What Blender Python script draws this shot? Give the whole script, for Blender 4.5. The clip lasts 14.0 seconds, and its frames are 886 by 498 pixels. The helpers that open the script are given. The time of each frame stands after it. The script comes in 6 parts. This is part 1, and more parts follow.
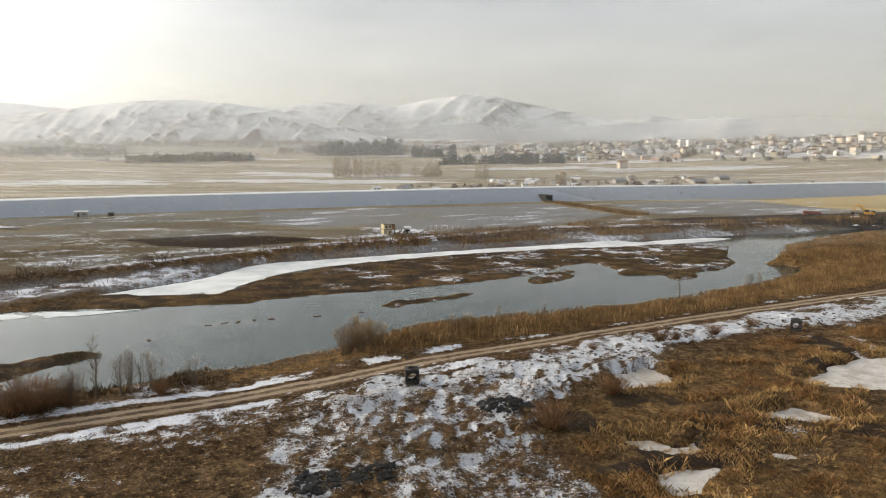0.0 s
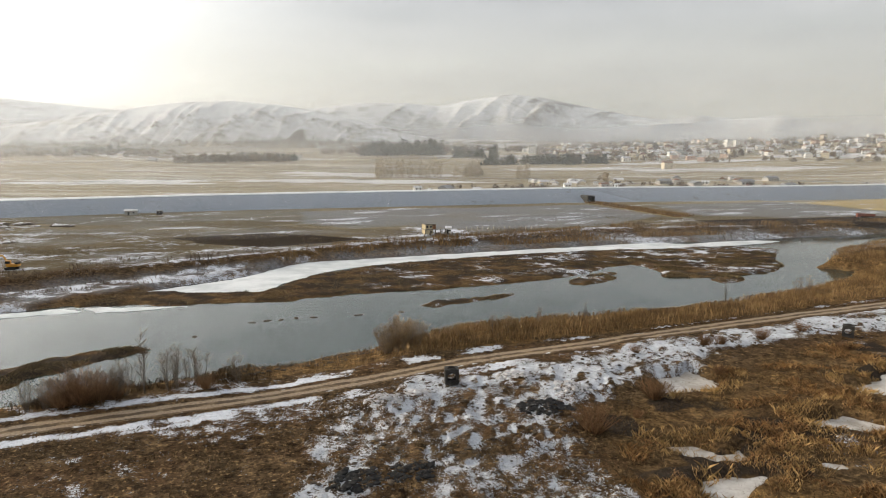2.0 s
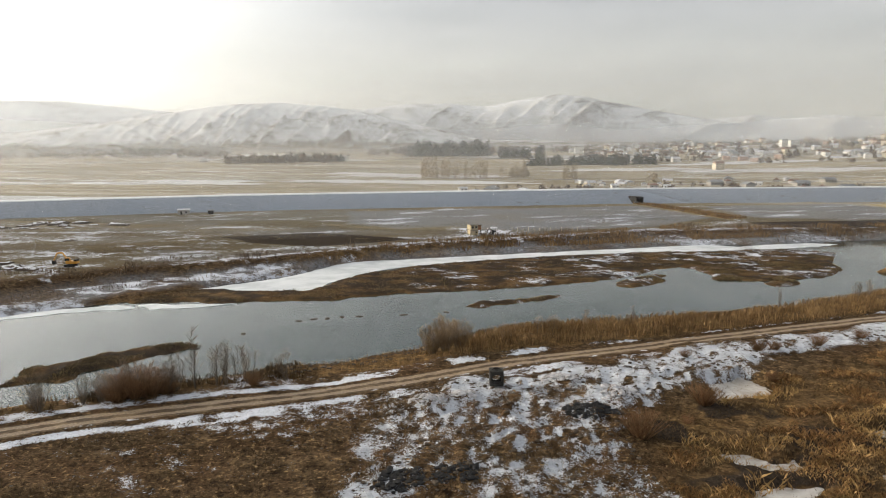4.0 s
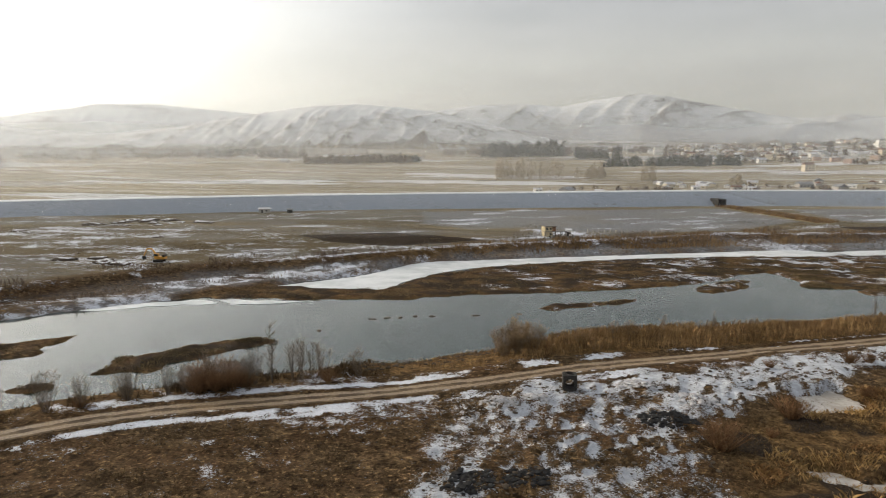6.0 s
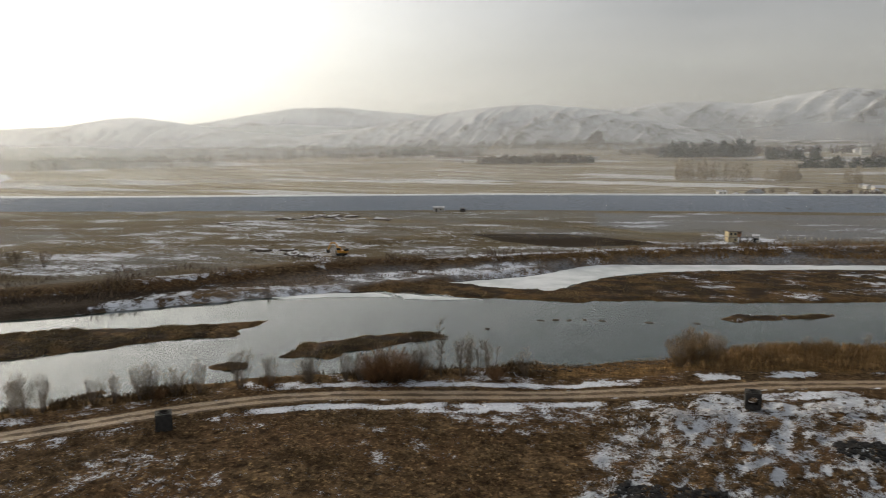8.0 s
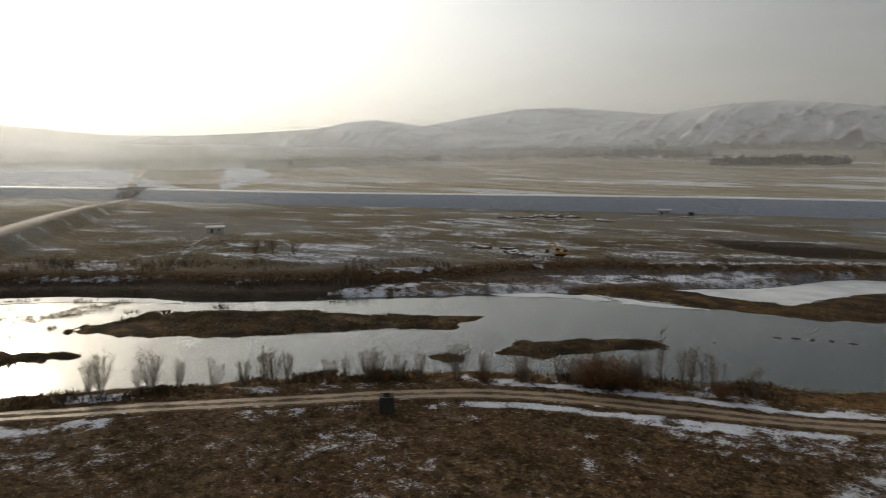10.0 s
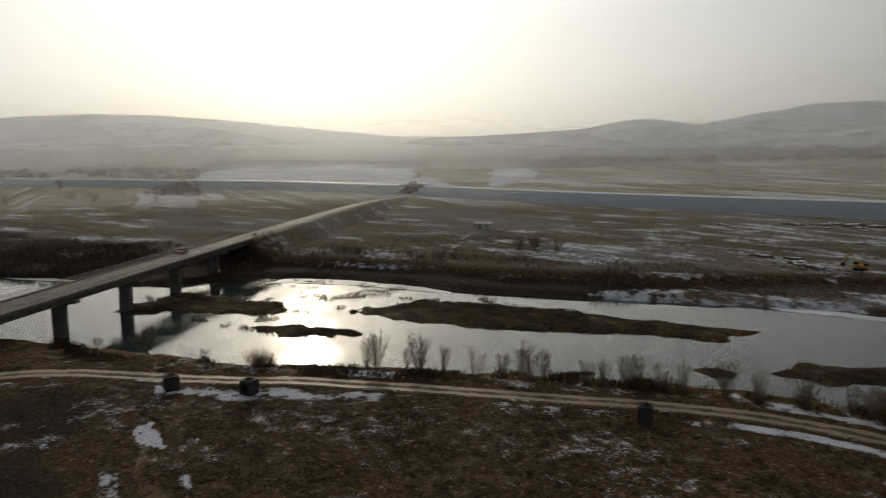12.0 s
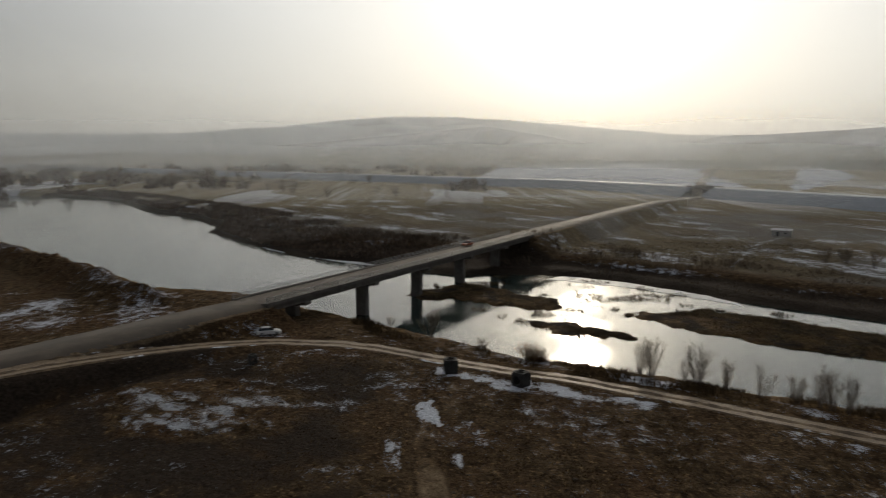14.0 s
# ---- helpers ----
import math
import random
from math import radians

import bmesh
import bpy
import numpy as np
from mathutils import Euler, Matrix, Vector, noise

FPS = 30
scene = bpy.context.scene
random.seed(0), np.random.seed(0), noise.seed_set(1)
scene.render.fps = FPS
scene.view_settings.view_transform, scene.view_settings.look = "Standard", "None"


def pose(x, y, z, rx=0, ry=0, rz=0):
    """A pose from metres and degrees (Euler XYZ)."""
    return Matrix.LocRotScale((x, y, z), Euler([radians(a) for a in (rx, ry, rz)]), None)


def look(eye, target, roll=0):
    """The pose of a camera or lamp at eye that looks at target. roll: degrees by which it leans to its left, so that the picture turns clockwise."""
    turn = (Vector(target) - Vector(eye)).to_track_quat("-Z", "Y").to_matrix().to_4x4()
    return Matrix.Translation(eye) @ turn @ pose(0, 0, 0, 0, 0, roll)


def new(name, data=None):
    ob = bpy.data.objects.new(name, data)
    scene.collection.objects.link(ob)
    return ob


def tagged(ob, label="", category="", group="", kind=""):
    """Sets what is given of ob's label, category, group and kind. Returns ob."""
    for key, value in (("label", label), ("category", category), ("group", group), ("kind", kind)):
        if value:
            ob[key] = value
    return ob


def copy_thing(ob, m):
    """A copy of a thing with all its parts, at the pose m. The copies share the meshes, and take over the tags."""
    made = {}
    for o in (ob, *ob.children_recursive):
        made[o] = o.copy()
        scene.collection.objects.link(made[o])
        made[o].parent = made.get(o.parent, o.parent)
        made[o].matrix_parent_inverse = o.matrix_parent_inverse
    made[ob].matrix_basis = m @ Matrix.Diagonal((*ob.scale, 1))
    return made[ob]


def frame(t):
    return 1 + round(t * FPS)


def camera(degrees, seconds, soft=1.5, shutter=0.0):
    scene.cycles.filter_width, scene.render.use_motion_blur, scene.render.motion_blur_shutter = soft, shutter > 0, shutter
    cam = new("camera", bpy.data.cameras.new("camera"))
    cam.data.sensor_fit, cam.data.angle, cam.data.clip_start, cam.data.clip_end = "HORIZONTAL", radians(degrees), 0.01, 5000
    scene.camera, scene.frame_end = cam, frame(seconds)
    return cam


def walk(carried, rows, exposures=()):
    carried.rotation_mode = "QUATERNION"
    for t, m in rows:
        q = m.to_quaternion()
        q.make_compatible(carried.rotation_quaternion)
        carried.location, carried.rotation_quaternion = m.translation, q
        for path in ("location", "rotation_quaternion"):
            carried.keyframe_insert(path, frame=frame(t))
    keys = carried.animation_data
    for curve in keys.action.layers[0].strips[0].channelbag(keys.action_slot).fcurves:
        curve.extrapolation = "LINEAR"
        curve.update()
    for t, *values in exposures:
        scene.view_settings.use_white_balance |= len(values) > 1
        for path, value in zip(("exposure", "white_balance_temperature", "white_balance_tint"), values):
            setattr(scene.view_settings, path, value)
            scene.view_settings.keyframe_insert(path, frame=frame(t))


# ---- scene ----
cam = camera(64.37, 14.0, soft=1.0, shutter=0.5)
PATH = [
    (0.0, pose(-0.00, -0.00, 36.00, 82.02, 0, 0.00) @ pose(0, 0, 0, 0, 0, 0.05)),
    (0.5, pose(0.00, 0.01, 35.99, 82.03, 0, 0.79) @ pose(0, 0, 0, 0, 0, 0.05)),
    (1.0, pose(-0.01, 0.02, 35.99, 82.02, 0, 1.60) @ pose(0, 0, 0, 0, 0, 0.08)),
    (1.5, pose(-0.02, 0.07, 35.99, 82.03, 0, 2.35) @ pose(0, 0, 0, 0, 0, 0.04)),
    (2.0, pose(-0.04, 0.12, 35.98, 82.04, 0, 3.33) @ pose(0, 0, 0, 0, 0, 0.06)),
    (2.5, pose(-0.05, 0.19, 35.96, 82.06, 0, 4.31) @ pose(0, 0, 0, 0, 0, 0.03)),
    (3.0, pose(-0.09, 0.25, 35.93, 82.07, 0, 5.34) @ pose(0, 0, 0, 0, 0, 0.00)),
    (5.5, pose(-0.22, 0.71, 35.87, 82.14, 0, 10.82) @ pose(0, 0, 0, 0, 0, 0.00)),
    (6.0, pose(-0.26, 0.81, 35.87, 82.15, 0, 13.04) @ pose(0, 0, 0, 0, 0, -0.01)),
    (6.5, pose(-0.33, 0.89, 35.86, 82.16, 0, 15.78) @ pose(0, 0, 0, 0, 0, -0.06)),
    (7.0, pose(-0.39, 0.99, 35.83, 82.16, 0, 19.54) @ pose(0, 0, 0, 0, 0, 0.02)),
    (7.5, pose(-0.45, 1.09, 35.82, 82.17, 0, 23.16) @ pose(0, 0, 0, 0, 0, -0.02)),
    (10.0, pose(-0.97, 1.68, 35.75, 82.21, 0, 44.77) @ pose(0, 0, 0, 0, 0, -0.02)),
    (10.5, pose(-1.13, 1.80, 35.71, 82.20, 0, 49.84) @ pose(0, 0, 0, 0, 0, 0.08)),
    (11.0, pose(-1.34, 1.92, 35.64, 82.22, 0, 55.20) @ pose(0, 0, 0, 0, 0, 0.02)),
    (11.5, pose(-1.58, 2.05, 35.57, 82.24, 0, 60.33) @ pose(0, 0, 0, 0, 0, -0.01)),
    (12.0, pose(-1.77, 2.11, 35.53, 82.21, 0, 66.07) @ pose(0, 0, 0, 0, 0, -0.04)),
    (12.5, pose(-1.95, 2.12, 35.50, 82.19, 0, 71.41) @ pose(0, 0, 0, 0, 0, 0.03)),
    (13.0, pose(-2.11, 2.14, 35.45, 82.18, 0, 77.22) @ pose(0, 0, 0, 0, 0, -0.01)),
    (13.5, pose(-2.25, 2.18, 35.41, 82.15, 0, 82.70) @ pose(0, 0, 0, 0, 0, 0.03)),
    (14.0, pose(-2.36, 2.20, 35.35, 82.14, 0, 88.58) @ pose(0, 0, 0, 0, 0, 0.08)),
]
walk(cam, PATH, [(0, -0.12, 6600, 10), (3, -0.18, 6600, 10), (5.5, -0.3, 6600, 10), (7.5, -0.68, 6600, 10), (10, -1.36, 6500, 10), (11, -1.66, 6500, 10), (12.5, -2.0, 6400, 10), (14, -2.04, 6350, 10)])

# ---- sky and sun ----
SUN_AZ, SUN_EL = 77.3, 17.0          # degrees to the left of +y, degrees up
sun_way = Vector((-math.sin(radians(SUN_AZ)) * math.cos(radians(SUN_EL)),
                  math.cos(radians(SUN_AZ)) * math.cos(radians(SUN_EL)), math.sin(radians(SUN_EL))))
world = bpy.data.worlds.new("winter_sky")
scene.world = world
world.use_nodes = True
wt = world.node_tree
wt.nodes.clear()
w_out = wt.nodes.new("ShaderNodeOutputWorld")
w_bg = wt.nodes.new("ShaderNodeBackground")
w_sky = wt.nodes.new("ShaderNodeTexSky")
w_sky.sky_type = "NISHITA"
w_sky.sun_disc = False
w_sky.sun_elevation = radians(SUN_EL)
w_sky.sun_rotation = radians(-SUN_AZ)
w_sky.altitude = 900
w_sky.air_density = 1.0
w_sky.dust_density = 4.0
w_sky.ozone_density = 1.0
w_bg.inputs["Strength"].default_value = 0.05
# a thin veil of high cloud, a little uneven, over the clear sky
w_way = wt.nodes.new("ShaderNodeTexCoord")
w_map = wt.nodes.new("ShaderNodeMapping")
w_map.inputs["Scale"].default_value = (1.6, 1.6, 9.0)
w_cloud = wt.nodes.new("ShaderNodeTexNoise")
w_cloud.inputs["Scale"].default_value = 1.5
w_cloud.inputs["Detail"].default_value = 5.0
w_cloud.inputs["Roughness"].default_value = 0.55
w_veil = wt.nodes.new("ShaderNodeMapRange")
for k, value in enumerate((0.3, 0.75, 8.6, 13.6)):
    w_veil.inputs[k + 1].default_value = value
w_tint = wt.nodes.new("ShaderNodeMix")
w_tint.data_type, w_tint.blend_type = "RGBA", "MULTIPLY"
w_tint.inputs[0].default_value = 1.0
w_sum = wt.nodes.new("ShaderNodeMix")
w_sum.data_type, w_sum.blend_type = "RGBA", "ADD"
w_sum.inputs[0].default_value = 1.0
wt.links.new(w_way.outputs["Generated"], w_map.inputs["Vector"])
wt.links.new(w_map.outputs["Vector"], w_cloud.inputs["Vector"])
wt.links.new(w_cloud.outputs["Fac"], w_veil.inputs[0])
wt.links.new(w_veil.outputs[0], w_tint.inputs[6])
w_split = wt.nodes.new("ShaderNodeSeparateXYZ")
w_rise = wt.nodes.new("ShaderNodeMapRange")
w_rise.interpolation_type = "SMOOTHSTEP"
w_rise.inputs[1].default_value, w_rise.inputs[2].default_value = 0.05, 0.26
w_shade = wt.nodes.new("ShaderNodeMix")
w_shade.data_type = "RGBA"
w_shade.inputs[6].default_value = (1.07, 1.0, 0.89, 1)
w_shade.inputs[7].default_value = (0.985, 0.985, 0.99, 1)
wt.links.new(w_way.outputs["Generated"], w_split.inputs[0])
wt.links.new(w_split.outputs[2], w_rise.inputs[0])
wt.links.new(w_rise.outputs[0], w_shade.inputs[0])
wt.links.new(w_shade.outputs[2], w_tint.inputs[7])
# the veil glows where the sun stands behind it
w_dot = wt.nodes.new("ShaderNodeVectorMath")
w_dot.operation = "DOT_PRODUCT"
w_dot.inputs[1].default_value = sun_way
w_up = wt.nodes.new("ShaderNodeMath")
w_up.operation = "MAXIMUM"
w_up.inputs[1].default_value = 0.0
w_pow = wt.nodes.new("ShaderNodeMath")
w_pow.operation = "POWER"
w_pow.inputs[1].default_value = 4.2
w_gain = wt.nodes.new("ShaderNodeMix")
w_gain.data_type, w_gain.blend_type = "RGBA", "MULTIPLY"
w_gain.inputs[0].default_value = 1.0
w_gain.inputs[7].default_value = (66.0, 65.0, 60.5, 1)
w_glow = wt.nodes.new("ShaderNodeMix")
w_glow.data_type, w_glow.blend_type = "RGBA", "ADD"
w_glow.inputs[0].default_value = 1.0
wt.links.new(w_way.outputs["Generated"], w_dot.inputs[0])
wt.links.new(w_dot.outputs["Value"], w_up.inputs[0])
wt.links.new(w_up.outputs[0], w_pow.inputs[0])
wt.links.new(w_pow.outputs[0], w_gain.inputs[6])
wt.links.new(w_sky.outputs["Color"], w_glow.inputs[6])
wt.links.new(w_gain.outputs[2], w_glow.inputs[7])
wt.links.new(w_glow.outputs[2], w_sum.inputs[6])
wt.links.new(w_tint.outputs[2], w_sum.inputs[7])
wt.links.new(w_sum.outputs[2], w_bg.inputs["Color"])
wt.links.new(w_bg.outputs["Background"], w_out.inputs["Surface"])

sun = new("sun", bpy.data.lights.new("sun", "SUN"))
sun.data.energy = 3.4
sun.data.angle = radians(2.0)
sun.data.color = (1.0, 0.85, 0.64)
sun.matrix_world = look(sun_way * 100, (0, 0, 0))


# ---- materials ----
class Nodes:
    """A material's node tree, written from the output backwards."""

    def __init__(self, name, rough=0.9, metal=0.0, spec=0.3):
        self.m = bpy.data.materials.new(name)
        self.m.use_nodes = True
        self.t = self.m.node_tree
        self.bsdf = self.t.nodes["Principled BSDF"]
        self.bsdf.inputs["Roughness"].default_value = rough
        self.bsdf.inputs["Metallic"].default_value = metal
        self.bsdf.inputs["Specular IOR Level"].default_value = spec

    def put(self, value, socket):
        if isinstance(value, bpy.types.NodeSocket):
            self.t.links.new(value, socket)
        elif isinstance(value, (tuple, list)) and len(value) == 3 and socket.type == "RGBA":
            socket.default_value = (*value, 1)
        else:
            socket.default_value = value

    def set(self, name, value):
        self.put(value, self.bsdf.inputs[name])

    def place(self):
        return self.t.nodes.new("ShaderNodeNewGeometry").outputs["Position"]

    def local(self):
        return self.t.nodes.new("ShaderNodeTexCoord").outputs["Object"]

    def chance(self):
        return self.t.nodes.new("ShaderNodeObjectInfo").outputs["Random"]

    def island(self):
        return self.t.nodes.new("ShaderNodeNewGeometry").outputs["Random Per Island"]

    def attr(self, name):
        n = self.t.nodes.new("ShaderNodeAttribute")
        n.attribute_name = name
        s = self.t.nodes.new("ShaderNodeSeparateColor")
        self.t.links.new(n.outputs["Color"], s.inputs["Color"])
        return s.outputs["Red"], s.outputs["Green"], s.outputs["Blue"]

    def scaled(self, v, s, turn=0.0):
        n = self.t.nodes.new("ShaderNodeMapping")
        n.inputs["Scale"].default_value = s
        n.inputs["Rotation"].default_value = (0, 0, radians(turn))
        self.put(v, n.inputs["Vector"])
        return n.outputs["Vector"]

    def noise(self, v, size, detail=4.0, rough=0.6):
        n = self.t.nodes.new("ShaderNodeTexNoise")
        n.inputs["Scale"].default_value = 1.0 / size
        n.inputs["Detail"].default_value = detail
        n.inputs["Roughness"].default_value = rough
        self.put(v, n.inputs["Vector"])
        return n.outputs["Fac"]

    def cells(self, v, size, metric="EUCLIDEAN"):
        n = self.t.nodes.new("ShaderNodeTexVoronoi")
        n.distance = metric
        n.inputs["Scale"].default_value = 1.0 / size
        self.put(v, n.inputs["Vector"])
        return n.outputs["Color"], n.outputs["Distance"]

    def math(self, op, a, b=0.0, c=0.0):
        n = self.t.nodes.new("ShaderNodeMath")
        n.operation = op
        for value, socket in zip((a, b, c), n.inputs):
            self.put(value, socket)
        return n.outputs[0]

    def ramp(self, v, lo, hi, out_lo=0.0, out_hi=1.0):
        n = self.t.nodes.new("ShaderNodeMapRange")
        n.interpolation_type = "SMOOTHSTEP"
        for value, socket in zip((v, lo, hi, out_lo, out_hi), (n.inputs[0], n.inputs[1], n.inputs[2], n.inputs[3], n.inputs[4])):
            self.put(value, socket)
        return n.outputs[0]

    def mix(self, f, a, b, mode="MIX"):
        n = self.t.nodes.new("ShaderNodeMix")
        n.data_type = "RGBA"
        n.blend_type = mode
        self.put(f, n.inputs[0])
        self.put(a, n.inputs[6])
        self.put(b, n.inputs[7])
        return n.outputs[2]

    def bump(self, height, distance, strength=1.0, normal=None):
        n = self.t.nodes.new("ShaderNodeBump")
        n.inputs["Distance"].default_value = distance
        n.inputs["Strength"].default_value = strength
        self.put(height, n.inputs["Height"])
        if normal is not None:
            self.put(normal, n.inputs["Normal"])
        return n.outputs["Normal"]


def plain(name, colour, other, size, rough=0.85, metal=0.0, bump=0.02, spec=0.3, vary=0.25):
    """A surface in two tones with grain, and a little difference from thing to thing."""
    n = Nodes(name, rough, metal, spec)
    p = n.local()
    big = n.ramp(n.noise(p, size, 3), 0.35, 0.65)
    fine = n.noise(p, size * 0.12, 4)
    c = n.mix(big, colour, other)
    c = n.mix(n.ramp(fine, 0.2, 0.8, 0.0, 0.4), c, tuple(x * 0.6 for x in colour))
    c = n.mix(n.math("MULTIPLY", n.chance(), vary), c, tuple(x * 0.45 for x in other))
    n.set("Base Color", c)
    n.set("Normal", n.bump(fine, bump))
    return n.m


def ground_material():
    n = Nodes("ground_cover", 0.95, 0, 0.03)
    p = n.place()
    snow, track, gold = n.attr("cover")
    soil, field, damp = n.attr("cover_b")
    big = n.noise(p, 14, 4)
    mid = n.noise(p, 2.6, 5, 0.65)
    fine = n.noise(p, 0.45, 4, 0.7)
    far_fine = n.noise(p, 45, 5, 0.7)
    grass = n.mix(n.ramp(mid, 0.35, 0.66), (0.050, 0.033, 0.018), (0.150, 0.100, 0.052))
    grass = n.mix(n.ramp(big, 0.38, 0.62), grass, (0.095, 0.056, 0.028))
    grass = n.mix(n.ramp(fine, 0.42, 0.66, 0.0, 0.8), grass, (0.022, 0.015, 0.009))
    grass = n.mix(n.ramp(n.noise(p, 0.8, 5, 0.75), 0.54, 0.66, 0.0, 0.85), grass, (0.30, 0.20, 0.095))
    grass = n.mix(n.ramp(n.noise(p, 1.5, 5, 0.7), 0.52, 0.62, 0.0, 0.8), grass, (0.020, 0.013, 0.008))
    reed = n.mix(n.ramp(mid, 0.3, 0.7), (0.075, 0.046, 0.020), (0.24, 0.148, 0.06))
    reed = n.mix(n.ramp(fine, 0.42, 0.66, 0.0, 0.8), reed, (0.030, 0.018, 0.009))
    reed = n.mix(n.ramp(n.noise(p, 1.9, 5, 0.7), 0.54, 0.64, 0.0, 0.75), reed, (0.34, 0.215, 0.085))
    reed = n.mix(n.ramp(n.noise(p, 4.2, 5, 0.7), 0.54, 0.64, 0.0, 0.75), reed, (0.045, 0.030, 0.018))
    strips = n.scaled(p, (0.0045, 0.02, 0.01), 18)
    cell, _ = n.cells(strips, 1.0, "CHEBYCHEV")
    split = n.t.nodes.new("ShaderNodeSeparateColor")
    n.put(cell, split.inputs[0])
    tone = split.outputs[0]
    furrow = n.noise(n.scaled(p, (0.02, 0.35, 0.1), 18), 1.0, 4)
    plain_c = n.mix(tone, (0.155, 0.128, 0.078), (0.285, 0.232, 0.145))
    plain_c = n.mix(n.ramp(furrow, 0.35, 0.65, 0.0, 0.35), plain_c, (0.06, 0.05, 0.034))
    plain_c = n.mix(n.ramp(far_fine, 0.4, 0.62, 0.0, 0.4), plain_c, (0.095, 0.08, 0.05))
    plain_c = n.mix(n.ramp(mid, 0.38, 0.66, 0.0, 0.5), plain_c, (0.06, 0.05, 0.032))
    plain_c = n.mix(n.ramp(n.noise(p, 1.3, 5, 0.75), 0.52, 0.68, 0.0, 0.6), plain_c, (0.30, 0.28, 0.24))
    plain_c = n.mix(n.ramp(fine, 0.4, 0.7, 0.0, 0.35), plain_c, (0.04, 0.033, 0.022))
    # remote: field colours painted paler with distance from the origin
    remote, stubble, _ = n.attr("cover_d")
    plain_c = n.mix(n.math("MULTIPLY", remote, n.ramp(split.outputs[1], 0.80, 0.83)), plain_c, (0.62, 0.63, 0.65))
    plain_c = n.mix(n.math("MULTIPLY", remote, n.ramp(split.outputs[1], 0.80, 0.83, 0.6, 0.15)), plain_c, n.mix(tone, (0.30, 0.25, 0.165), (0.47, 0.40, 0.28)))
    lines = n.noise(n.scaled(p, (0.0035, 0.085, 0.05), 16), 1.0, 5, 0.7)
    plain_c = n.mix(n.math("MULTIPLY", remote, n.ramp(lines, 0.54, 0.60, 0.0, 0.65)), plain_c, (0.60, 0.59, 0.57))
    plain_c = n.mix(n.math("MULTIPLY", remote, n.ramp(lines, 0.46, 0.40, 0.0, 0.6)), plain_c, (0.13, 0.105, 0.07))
    c = n.mix(gold, grass, reed)
    c = n.mix(field, c, plain_c)
    c = n.mix(n.math("MULTIPLY", stubble, 0.9), c, n.mix(n.ramp(mid, 0.3, 0.7), (0.36, 0.27, 0.13), (0.50, 0.39, 0.205)))
    earth = n.mix(n.ramp(fine, 0.3, 0.7), (0.022, 0.017, 0.013), (0.058, 0.043, 0.031))
    c = n.mix(n.ramp(n.math("ADD", soil, n.math("MULTIPLY_ADD", mid, 0.5, -0.25)), 0.35, 0.6), c, earth)
    mud = n.mix(n.ramp(fine, 0.3, 0.7), (0.12, 0.085, 0.05), (0.31, 0.23, 0.145))
    c = n.mix(n.ramp(n.math("ADD", track, n.math("MULTIPLY_ADD", mid, 0.5, -0.25)), 0.35, 0.65), c, mud)
    hills, clods, frost = n.attr("cover_c")
    rime = n.mix(n.ramp(n.noise(p, 1.1, 5, 0.7), 0.3, 0.7), (0.10, 0.105, 0.11), (0.28, 0.29, 0.31))
    c = n.mix(n.math("MULTIPLY", n.ramp(n.math("ADD", frost, n.math("MULTIPLY_ADD", far_fine, 0.5, -0.25)), 0.15, 0.85), n.math("SUBTRACT", 1.0, n.math("MULTIPLY", soil, 0.85))), c, rime)
    huge = n.noise(p, 170, 6, 0.62)
    grit = n.noise(p, 0.16, 3, 0.7)
    patch = n.math("MULTIPLY_ADD", mid, 0.55, n.math("MULTIPLY_ADD", fine, 0.50, n.math("MULTIPLY", big, 0.20)))
    patch = n.math("MULTIPLY_ADD", far_fine, 0.22, n.math("MULTIPLY_ADD", n.math("SUBTRACT", grit, 0.5), n.math("MULTIPLY", clods, 0.75), patch))
    wide = n.math("MULTIPLY_ADD", huge, 0.72, n.math("MULTIPLY", n.noise(n.scaled(p, (1, 1, 2.5)), 42, 8, 0.72), 0.75))
    patch = n.math("ADD", n.math("MULTIPLY", patch, n.math("SUBTRACT", 1.0, hills)), n.math("MULTIPLY", wide, hills))
    level = n.math("SUBTRACT", 1.10, n.math("MULTIPLY", snow, 0.72))
    soft = n.math("MULTIPLY_ADD", hills, 0.20, 0.05)
    white = n.ramp(n.math("DIVIDE", n.math("SUBTRACT", patch, level), soft), -0.6, 1.0)
    snow_c = n.mix(n.ramp(fine, 0.3, 0.75), (0.70, 0.73, 0.79), (0.44, 0.47, 0.53))
    # dirty snow on the heaps, with its blue-grey shade painted in
    dirty_shaded = n.mix(n.ramp(n.noise(p, 1.7, 4, 0.7), 0.3, 0.7), (0.58, 0.61, 0.655), (0.33, 0.345, 0.37))
    snow_c = n.mix(n.ramp(clods, 0.5, 0.95, 0.0, 0.85), snow_c, dirty_shaded)
    snow_c = n.mix(n.math("MULTIPLY", hills, 0.85), snow_c, (0.80, 0.80, 0.785))
    c = n.mix(white, c, snow_c)
    n.set("Base Color", c)
    n.set("Roughness", n.math("SUBTRACT", 0.97, n.math("MULTIPLY", damp, 0.12)))
    relief = n.math("MULTIPLY_ADD", fine, 0.35, mid)
    n.set("Normal", n.bump(relief, 0.85, 1.0))
    return n.m


